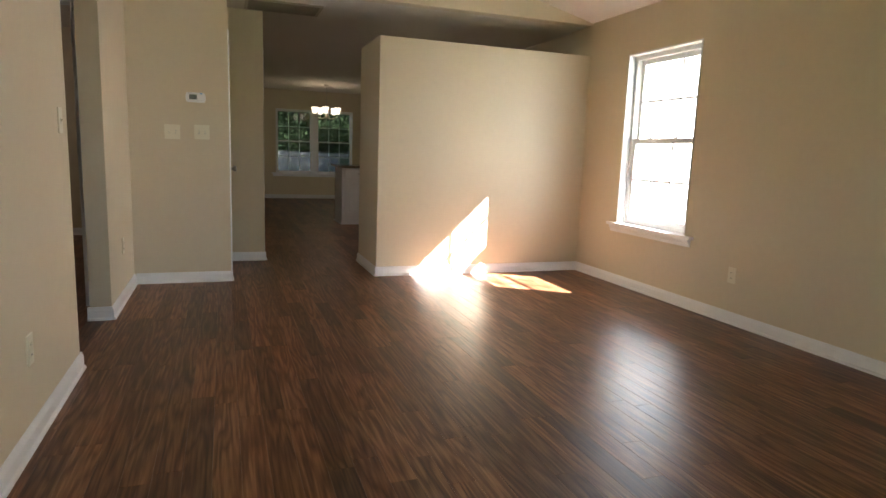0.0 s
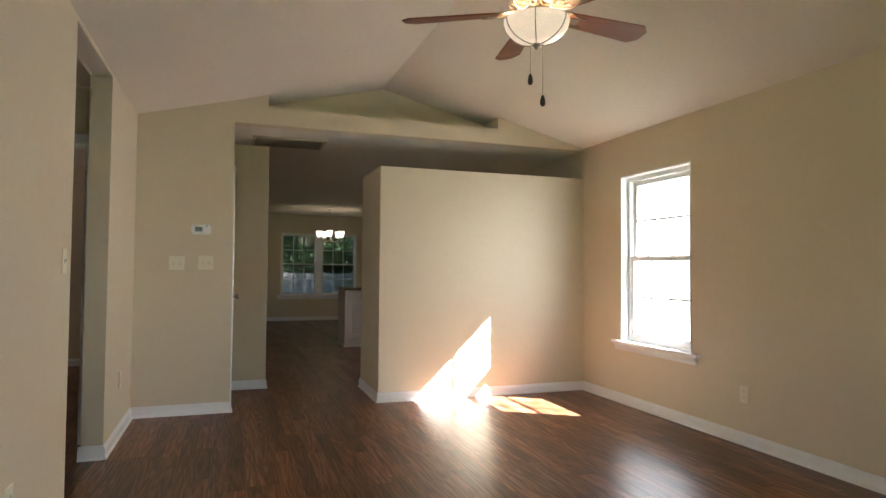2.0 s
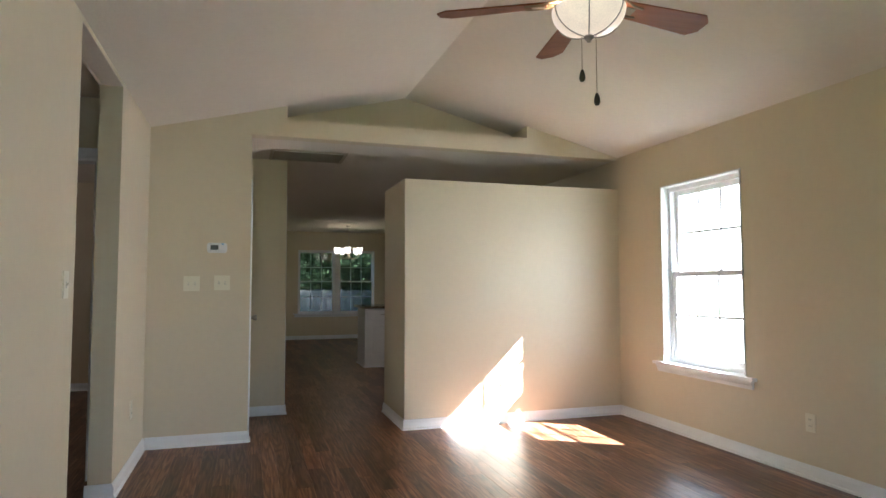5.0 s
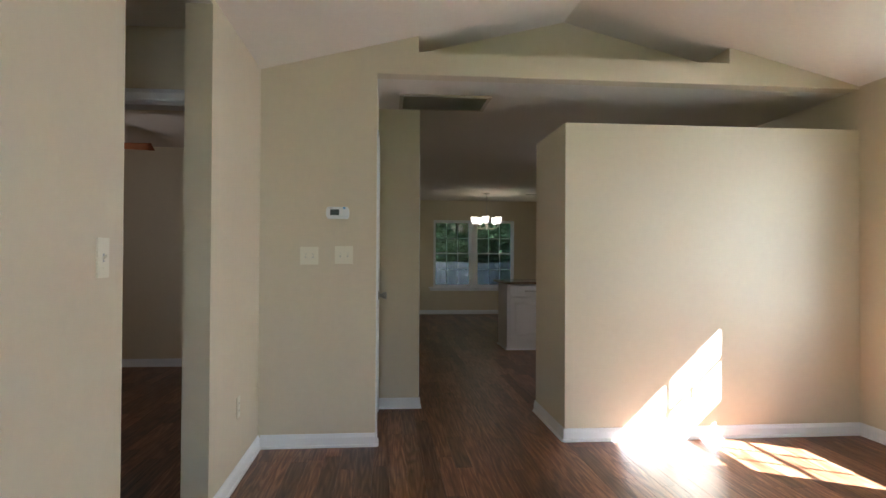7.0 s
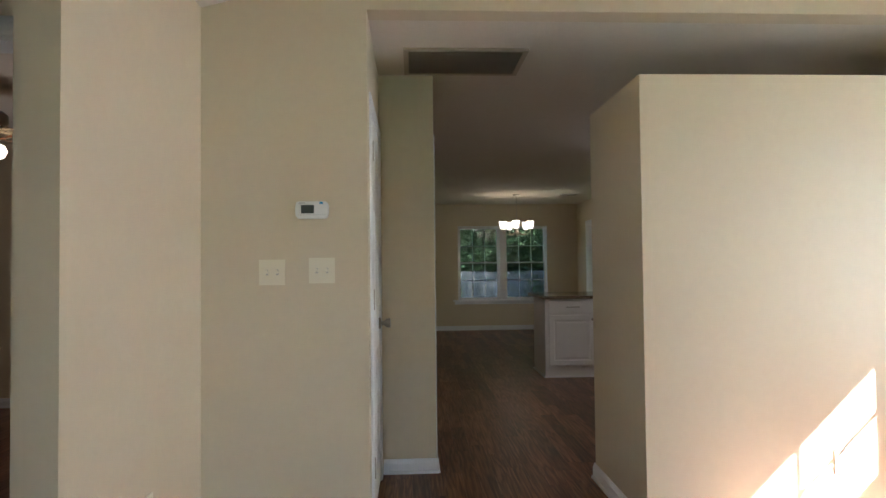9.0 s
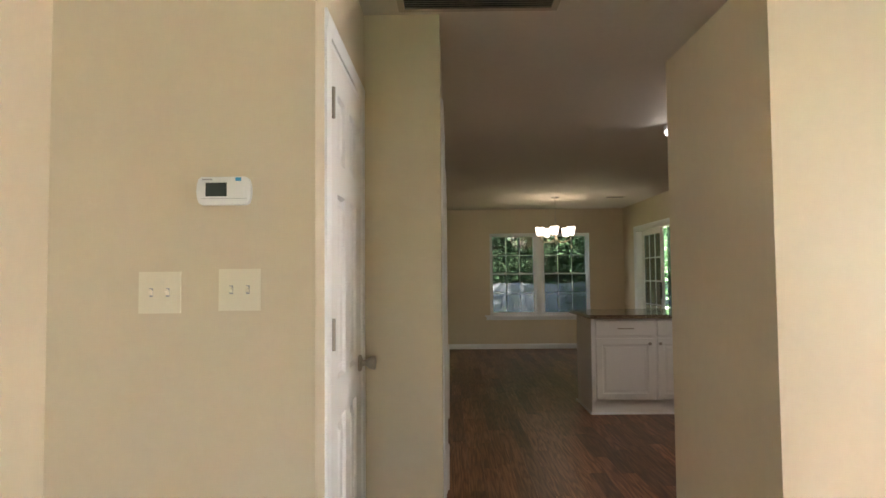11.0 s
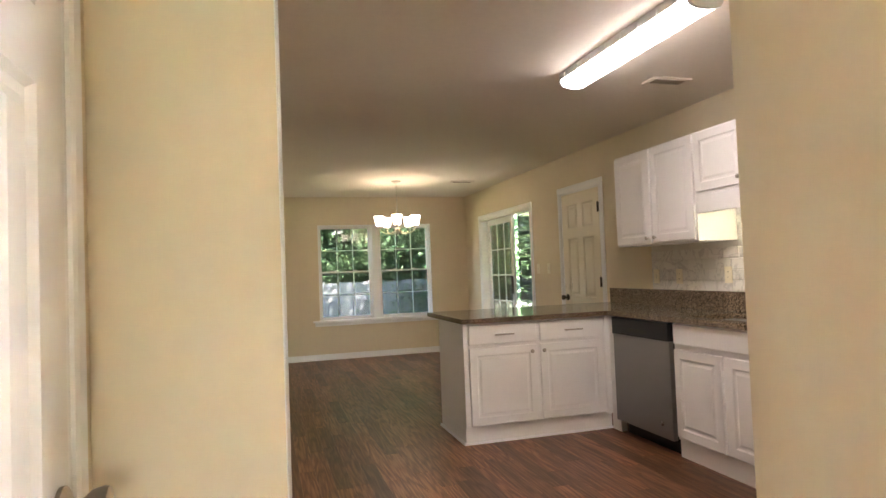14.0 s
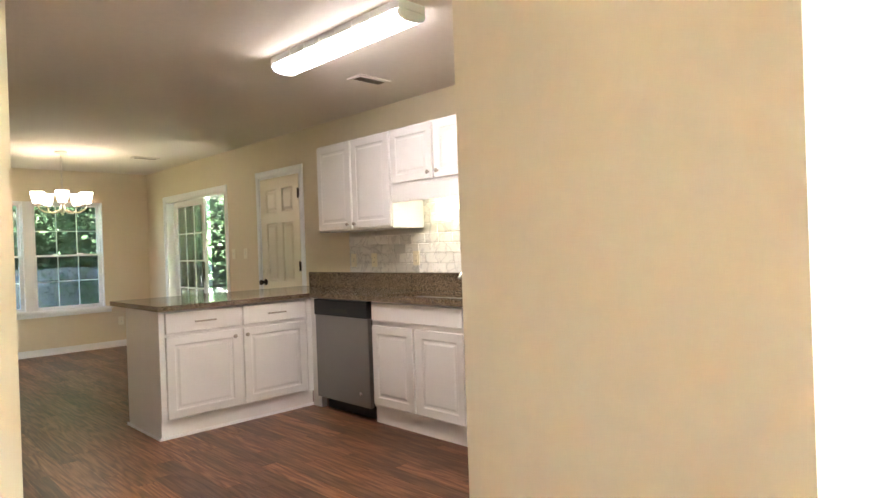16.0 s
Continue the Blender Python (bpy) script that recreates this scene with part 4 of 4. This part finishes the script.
def tile(y0, y1, z0, z1):
    key = (round(y1 - y0, 4), round(z1 - z0, 4))
    if key not in shared:
        w, h = key
        bm = bmesh.new()
        rings = [[bm.verts.new((x, a, c)) for a, c in ((i, i), (w - i, i), (w - i, h - i), (i, h - i))] for x, i in ((0.0, 0.0), (-0.006, 0.0), (-0.009, 0.004))]
        for r, s in zip(rings, rings[1:]):
            for k in range(4):
                bm.faces.new((r[k], r[(k + 1) % 4], s[(k + 1) % 4], s[k]))
        bm.faces.new(rings[-1])
        bmesh.ops.recalc_face_normals(bm, faces=bm.faces)
        shared[key] = mesh_of("tile", bm, TILE)
    ob = new("tile", shared[key])
    ob.parent, ob.location = tiles, (XK - 0.003, y0, z0)


part("grout", boxes((XK - 0.0045, XK - 0.001, 1.75, 4.19, TZ, 1.399), (XK - 0.0045, XK - 0.001, 1.75, 3.209, 1.3995, 1.699)), plain("grout", (0.70, 0.68, 0.63), 0.9, vary=0.05), tiles)
for row in range(9):
    z0 = TZ + 0.001 + row * (TH + 0.002)
    far = 4.19 if z0 < 1.345 else 3.208
    y, z1 = far, min(z0 + TH, 1.398 if z0 < 1.345 else 1.698)
    first = True
    while y > 1.76 and z1 - z0 > 0.01:
        w = TW / 2 if first and row % 2 else TW
        first = False
        a = max(y - w, 1.75)
        if y - a > 0.012:
            tile(a, y - 0.002, z0, z1)
        y -= w


# ---- lamps ----
tubel = thing("fluorescent_light", "long fluorescent wraparound ceiling light, lit", "ceiling light", pose(0.885, 1.90, H))
part("base", rounded(boxes((-0.085, 0.085, 0.0, 1.2, -0.042, 0.0)), 0.004, 1), WHITE, tubel)
wrap = [(-0.082, -0.043), (-0.082, -0.060), (-0.068, -0.080), (-0.030, -0.090), (0.030, -0.090), (0.068, -0.080), (0.082, -0.060), (0.082, -0.043)]
part("diffuser", prism(wrap, 1, 0.02, 1.18), DIFFUSER, tubel, "glowing ribbed acrylic diffuser")
for k in range(8):
    for x in (-0.094, 0.0855):
        part("clip", rounded(boxes((x, x + 0.0085, 0.07 + 0.15 * k, 0.095 + 0.15 * k, -0.046, -0.012)), 0.002, 1), WHITE, tubel)
for y0 in (0.0, 1.181):
    part("end_cap", prism([(x * 1.07, z * 1.04 + 0.001) for x, z in wrap], 1, y0, y0 + 0.019), WHITE, tubel, "white plastic end cap")

ch = thing("chandelier", "nickel five-light chandelier with frosted shades, lit", "chandelier", pose(0.69, 7.45, 0))
part("canopy", lathe([(0.0, H), (0.062, H), (0.060, H - 0.012), (0.02, H - 0.03), (0.0, H - 0.032)], 20), SATIN, ch, smooth=True)
for k in range(8):
    z = H - 0.03 - k * 0.036
    ring = [(0.009 * math.cos(a) * (1 if k % 2 else 0), 0.009 * math.cos(a) * (0 if k % 2 else 1), z - 0.022 + 0.024 * math.sin(a)) for a in [2 * math.pi * j / 10 for j in range(11)]]
    part("chain_link", tube(ring, 0.0028, 5), SATIN, ch)
part("stem", lathe([(0.0, 2.13), (0.012, 2.13), (0.010, 2.06), (0.018, 2.03), (0.009, 2.0), (0.010, 1.86), (0.026, 1.83), (0.034, 1.80), (0.022, 1.77), (0.008, 1.755), (0.012, 1.742), (0.0, 1.73)], 18), SATIN, ch, smooth=True)
for k in range(5):
    a = 2 * math.pi * k / 5 + radians(257)
    c, s = math.cos(a), math.sin(a)
    arm = [(0.02, 1.80), (0.09, 1.765), (0.17, 1.765), (0.225, 1.80), (0.24, 1.845)]
    part("arm", tube([(r * c, r * s, z) for r, z in arm], 0.007, 8), SATIN, ch, smooth=True)
    cup = part("shade", lathe([(0.026, 1.86), (0.040, 1.862), (0.052, 1.91), (0.066, 1.985), (0.063, 1.985), (0.049, 1.912), (0.036, 1.87), (0.026, 1.866)], 20, (0.24 * c, 0.24 * s)), SHADE_GLASS, ch, "glowing frosted glass shade", True)
    part("socket", lathe([(0.0, 1.84), (0.022, 1.84), (0.028, 1.85), (0.028, 1.861), (0.0, 1.861)], 14, (0.24 * c, 0.24 * s)), SATIN, cup)
lamp("chandelier_bulbs", "POINT", pose(0.69, 7.45, 1.99), 0.032, (1.0, 0.58, 0.28), 0.16)
lamp("fluorescent_tubes", "AREA", look((0.885, 2.50, H - 0.096), (0.885, 2.50, 0)), 0.118, (1.0, 0.86, 0.72), 0.14, 1.12)
lamp("sink_lamp", "AREA", look((2.01, 2.75, 1.648), (2.01, 2.75, 0)), 0.010, (1.0, 0.90, 0.55), 0.08, 0.5)
for dx in (-0.095, 0.095):
    lamp("fan_bulb", "POINT", pose(0.055 + dx, -2.915, 2.335), 0.15, (1.0, 0.80, 0.58), 0.03)
lamp("bedroom_bulb", "POINT", pose(-3.77, 1.20, 1.86), 0.22, (1.0, 0.93, 0.86), 0.08)


def ceiling_fan(name, label, x, y, top, drop, angle, radius, bowl):
    """Canopy, rod, motor, five blades on scrolled irons, and a glass light kit."""
    f = thing(name, label, "ceiling fan", pose(x, y, 0))
    z = top - drop
    part("canopy", lathe([(0.0, top + 0.01), (0.072, top + 0.01), (0.075, top - 0.015), (0.068, top - 0.06), (0.040, top - 0.085), (0.018, top - 0.09), (0.0, top - 0.09)], 24), PEWTER, f, smooth=True)
    part("downrod", tube([(0, 0, top - 0.08), (0, 0, z + 0.06)], 0.0125, 12), PEWTER, f, smooth=True)
    part("motor", lathe([(0.0, z + 0.075), (0.03, z + 0.075), (0.05, z + 0.06), (0.105, z + 0.052), (0.128, z + 0.03), (0.130, z - 0.015), (0.118, z - 0.035), (0.09, z - 0.045), (0.0, z - 0.048)], 28), PEWTER, f, smooth=True)
    part("switch_housing", lathe([(0.0, z - 0.046), (0.055, z - 0.046), (0.055, z - 0.105), (0.075, z - 0.115), (0.0, z - 0.118)], 22), PEWTER, f, smooth=True)
    for k in range(5):
        a = radians(angle + 72 * k)
        bl = part("blade", rounded(prism([(0.17, -0.050), (0.60, -0.072), (radius - 0.045, -0.072), (radius, -0.034), (radius, 0.034), (radius - 0.045, 0.072), (0.60, 0.072), (0.17, 0.050)], 2, -0.0035, 0.0035), 0.0015, 1), BLADE, f)
        bl.matrix_basis = pose(0, 0, z - 0.078, 0, 0, angle + 72 * k) @ pose(0, 0, 0, -13, 0, 0)
        bm = bmesh.new()
        for s in (-1, 1):
            tube([(0.08, s * 0.012, 0.012), (0.12, s * 0.038, 0.004), (0.165, s * 0.052, -0.002), (0.21, s * 0.036, -0.006), (0.265, s * 0.03, -0.006)], 0.0055, 6, bm)
            tube([(0.10, s * 0.005, 0.006), (0.14, s * 0.022, 0.0), (0.17, s * 0.012, -0.004), (0.15, s * 0.002, -0.004)], 0.004, 6, bm)
        box(bm, 0.18, 0.235, -0.022, 0.022, -0.0085, -0.0042)
        ir = part("blade_iron", bm, BRASS, f, "scrolled antique metal bracket")
        ir.matrix_basis = pose(0, 0, z - 0.078, 0, 0, angle + 72 * k) @ pose(0, 0, 0, -13, 0, 0)
    for k in range(10):
        a = 2 * math.pi * (k + 0.5) / 10
        ring = [(0.102 + 0.026 * math.cos(b), 0.030 * math.sin(b), z - 0.058 + 0.014 * math.cos(b)) for b in [2 * math.pi * q / 12 for q in range(13)]]
        part("filigree", tube([(u * math.cos(a) - v * math.sin(a), u * math.sin(a) + v * math.cos(a), w) for u, v, w in ring], 0.0055, 6), BRASS, f, "scrolled antique metal collar", True)
    return f, z


f1, fz = ceiling_fan("ceiling_fan", "pewter ceiling fan with cherry blades and alabaster bowl", 0.055, -2.915, slope(0.055), 0.465, 6, 0.645, True)
bowl_z = fz - 0.118
ARC = [(math.sin(q), 1 - math.cos(q)) for q in [k * math.pi / 20 for k in range(11)]]
b = part("glass_bowl", lathe([(0.153 * u, bowl_z - 0.112 * (1 - w)) for u, w in ARC] + [(0.147 * u, bowl_z - 0.105 * (1 - w)) for u, w in reversed(ARC)], 36), FAN_GLASS, f1, "glowing alabaster glass bowl", True)
for k in range(6):
    a = 2 * math.pi * k / 6
    part("bowl_strap", tube([(0.156 * u * math.cos(a), 0.156 * u * math.sin(a), bowl_z - 0.115 * (1 - w)) for u, w in ARC[1:]], 0.0028, 6), PEWTER, b)
part("finial", lathe([(0.0, bowl_z - 0.138), (0.008, bowl_z - 0.135), (0.012, bowl_z - 0.126), (0.022, bowl_z - 0.118), (0.022, bowl_z - 0.111), (0.0, bowl_z - 0.111)], 14), PEWTER, b, smooth=True)
for dx, dy, zb in ((-0.022, 0.02, 2.075), (0.022, -0.02, 1.967)):
    pc = part("pull_chain", tube([(dx, dy, bowl_z - 0.108), (dx, dy, zb + 0.05)], 0.0016, 5), BRASS, f1)
    part("pull_knob", lathe([(0.0, zb), (0.008, zb + 0.002), (0.013, zb + 0.014), (0.011, zb + 0.034), (0.005, zb + 0.052), (0.0, zb + 0.054)], 12, (dx, dy)), BRONZE, pc, "dark wooden pull knob", True)

part("mounting_block", rounded(boxes((-0.10, 0.10, -0.06, 0.06, slope(0.055) - 0.022, slope(0.055) + 0.02)), 0.004, 1), WHITE, f1, "white mounting block at the ridge")
f2, gz = ceiling_fan("ceiling_fan", "ceiling fan with opal globe light, in the bedroom", -3.77, 1.20, H, 0.22, 8, 0.62, False)
part("globe", lathe([(0.0, gz - 0.27), (0.06, gz - 0.265), (0.11, gz - 0.235), (0.125, gz - 0.20), (0.11, gz - 0.165), (0.06, gz - 0.14), (0.05, gz - 0.119), (0.0, gz - 0.119)], 24), OPAL_GLASS, f2, "glowing opal glass globe", True)


# ---- wall and ceiling fittings ----
def switch_plate(m, gangs, label, kind="switch"):
    t = thing("switch_plate" if kind == "switch" else "outlet", label, "light switch" if kind == "switch" else "outlet", m)
    w = 0.070 + 0.046 * (gangs - 1)
    plate = part("plate", rounded(boxes((-w / 2, w / 2, -0.006, 0.0, -0.0575, 0.0575)), 0.004, 2), PLATE, t)
    for k in range(gangs):
        x = (k - (gangs - 1) / 2) * 0.046
        if kind == "switch":
            bm = boxes((x - 0.005, x + 0.005, -0.0065, -0.0055, -0.012, 0.012))
            part("slot", bm, GREY_PRINT, plate)
            bm = prism([(-0.006, -0.008), (-0.006, 0.004), (-0.016, 0.010), (-0.017, 0.003)], 0, x - 0.004, x + 0.004)
            part("toggle", bm, PLATE, plate)
            for z in (-0.03, 0.03):
                part("screw", boxes((x - 0.0025, x + 0.0025, -0.0068, -0.0058, z - 0.0025, z + 0.0025)), PLATE, plate)
        else:
            for z in (-0.02, 0.02):
                soc = part("receptacle", rounded(boxes((x - 0.016, x + 0.016, -0.0085, -0.0055, z - 0.014, z + 0.014)), 0.003, 2), PLATE, plate)
                for s in (-0.006, 0.006):
                    part("slot", boxes((x + s - 0.001, x + s + 0.001, -0.0090, -0.0084, z - 0.004, z + 0.005)), BLACK, soc)
    return t


switch_plate(pose(-1.698, -0.0005, 1.239), 2, "cream double toggle switch plate on the beige wall")
switch_plate(pose(-1.476, -0.0005, 1.245), 2, "cream double toggle switch plate under the thermostat")
switch_plate(FACE_X(XL + 0.0005, -2.20, 1.23), 1, "cream single toggle switch plate beside the opening")
switch_plate(FACE_X(XL + 0.0005, -2.865, 0.362), 1, "cream duplex outlet low on the wall", "outlet")
switch_plate(FACE_MX(XR - 0.0005, -2.073, 0.352), 1, "cream duplex outlet under the window side", "outlet")
switch_plate(FACE_MX(XK - 0.0005, 6.42, 1.245), 1, "cream toggle switch plate beside the patio door")
switch_plate(FACE_MX(XK - 0.0005, 6.14, 1.245), 1, "cream toggle switch plate beside the kitchen door")
switch_plate(FACE_MX(XK - 0.014, 3.30, 1.16), 1, "cream duplex outlet on the tiles", "outlet")
switch_plate(FACE_MX(XK - 0.014, 4.12, 1.15), 1, "cream toggle switch plate on the tiles")
switch_plate(FACE_MX(XK - 0.014, 3.83, 1.15), 1, "cream duplex outlet under the wall cabinet", "outlet")
switch_plate(pose(1.75, YD - 0.0005, 0.36), 1, "cream duplex outlet on the dining wall", "outlet")

th = thing("thermostat", "white wall thermostat with grey display and blue sticker", "thermostat", pose(-1.517, -0.0005, 1.518))
case = part("case", rounded(prism([(-0.060, -0.039), (0.060, -0.039), (0.069, -0.034), (0.074, -0.018), (0.0755, 0.0), (0.074, 0.018), (0.069, 0.034), (0.060, 0.039), (-0.060, 0.039), (-0.069, 0.034), (-0.074, 0.018), (-0.0755, 0.0), (-0.074, -0.018), (-0.069, -0.034)], 1, -0.024, 0.0), 0.004, 2), WHITE, th, smooth=True)
part("display", boxes((-0.048, 0.010, -0.0252, -0.0242, -0.016, 0.022)), LCD, case, "grey display")
part("sticker", boxes((0.034, 0.050, -0.0252, -0.0242, 0.026, 0.036)), BLUE, case, "blue sticker")
part("lettering", boxes((-0.058, -0.030, -0.0250, -0.0242, 0.029, 0.033)), GREY_PRINT, case)
part("seam", boxes((-0.060, 0.066, -0.0248, -0.0242, -0.0225, -0.0215)), GREY_PRINT, case)
for z in (-0.004, 0.010):
    part("button", rounded(boxes((0.052, 0.062, -0.0262, -0.0242, z - 0.004, z + 0.004)), 0.001, 1), WHITE, case)


def ceiling_vent(name, label, x0, x1, y0, y1, z, slats, along_x, frame_mat, slat_mat):
    t = thing(name, label, "vent", pose(x0, y0, z))
    w, d, f = x1 - x0, y1 - y0, 0.028
    part("frame", boxes((0, w, 0, f, -0.012, 0), (0, w, d - f, d, -0.012, 0), (0, f, f, d - f, -0.012, 0), (w - f, w, f, d - f, -0.012, 0)), frame_mat, t)
    part("backing", boxes((f, w - f, f, d - f, -0.003, 0)), DARK, t)
    for k in range(slats):
        c = f + ((d if along_x else w) - 2 * f) * (k + 0.5) / slats
        s = part("slat", boxes((f, w - f, -0.007, 0.007, -0.0012, 0.0012) if along_x else (-0.007, 0.007, f, d - f, -0.0012, 0.0012)), slat_mat, t)
        s.matrix_basis = pose(0, c, -0.0085, 35, 0, 0) if along_x else pose(c, 0, -0.0085, 0, 35, 0)
    return t


ceiling_vent("return_grille", "tan metal return-air grille in the hall ceiling", -1.107, -0.42, 0.486, 0.93, H, 20, True, GRILLE_FRAME, GRILLE)
ceiling_vent("ceiling_vent", "white ceiling register over the kitchen", 1.43, 1.71, 3.03, 3.17, H, 7, True, CEIL, GRILLE)
ceiling_vent("ceiling_vent", "white ceiling register in the dining room", 1.43, 1.73, 7.38, 7.51, H, 7, True, CEIL, GRILLE)

sv = ceiling_vent("ceiling_vent", "white register in the sloping living room ceiling", 0, 0.13, 0, 0.31, 0, 8, False, DOOR, DOOR)
sv.matrix_basis = pose(1.56, -3.72, slope(1.56) - 0.001, 0, 14.04, 0)
switch_plate(FACE_X(XL + 0.0005, -0.55, 0.40), 1, "cream duplex outlet on the short wall", "outlet")
switch_plate(pose(0.93, -0.0005, 0.33), 1, "cream duplex outlet low on the room divider", "outlet")

# ---- floor planks, nearest part of the plan as pieces, the rest joined ----
fl = thing("floor", "dark walnut laminate plank floor, slightly glossy", "floor", kind="structure")
PW, LENGTHS = 0.098, (0.62, 0.92, 1.22)
plank_mesh = {}


def plank_ring(w, l):
    g, c = 0.00015, 0.0007
    return [((g, g, -0.011), (w - g, g, -0.011), (w - g, l - g, -0.011), (g, l - g, -0.011)), ((g, g, -c), (w - g, g, -c), (w - g, l - g, -c), (g, l - g, -c)),
            ((g + c, g + c, 0), (w - g - c, g + c, 0), (w - g - c, l - g - c, 0), (g + c, l - g - c, 0))]


def plank(length):
    key = round(length, 3)
    if key not in plank_mesh:
        bm = bmesh.new()
        rings = [[bm.verts.new(p) for p in r] for r in plank_ring(PW, length)]
        for r, s in zip(rings, rings[1:]):
            for k in range(4):
                bm.faces.new((r[k], r[(k + 1) % 4], s[(k + 1) % 4], s[k]))
        bm.faces.new(rings[-1])
        plank_mesh[key] = mesh_of("plank", bm, PLANK)
    return plank_mesh[key]


rp = random.Random(5)
verts, faces, made = [], [], 0
for col in range(int(-2.3 / PW) - 1, int((XK + 0.1) / PW) + 1):
    x = col * PW
    y = YB if x > XL - 0.13 else -2.43
    l = rp.uniform(0.2, 1.2)
    while y < YD:
        l = min(l, YD - y)
        if made < 300 and -4.2 < y < 0.6 and x > -2.2:
            ob = new("plank", plank(l))
            ob.parent, ob.location = fl, (x, y, 0)
            made += 1
        else:
            k = len(verts)
            for r in plank_ring(PW, l):
                verts += [(x + p[0], y + p[1], p[2]) for p in r]
            for b0 in (k, k + 4):
                faces += [(b0 + i, b0 + (i + 1) % 4, b0 + 4 + (i + 1) % 4, b0 + 4 + i) for i in range(4)]
            faces.append((k + 8, k + 9, k + 10, k + 11))
        y += l
        l = rp.choice(LENGTHS)
for col in range(int(-6.0 / PW), int(-2.3 / PW) - 1):
    x = col * PW
    y, l = -2.43 if x > -3.6 else -0.64, rp.uniform(0.2, 1.2)
    while y < 3.1:
        l = min(l, 3.1 - y)
        k = len(verts)
        for r in plank_ring(PW, l):
            verts += [(x + p[0], y + p[1], p[2]) for p in r]
        for b0 in (k, k + 4):
            faces += [(b0 + i, b0 + (i + 1) % 4, b0 + 4 + (i + 1) % 4, b0 + 4 + i) for i in range(4)]
        faces.append((k + 8, k + 9, k + 10, k + 11))
        y += l
        l = rp.choice(LENGTHS)
me = bpy.data.meshes.new("planks")
me.from_pydata(verts, [], faces)
me.materials.append(PLANK)
rest = new("planks", me)
rest.parent = fl
tagged(rest, kind="stuff")
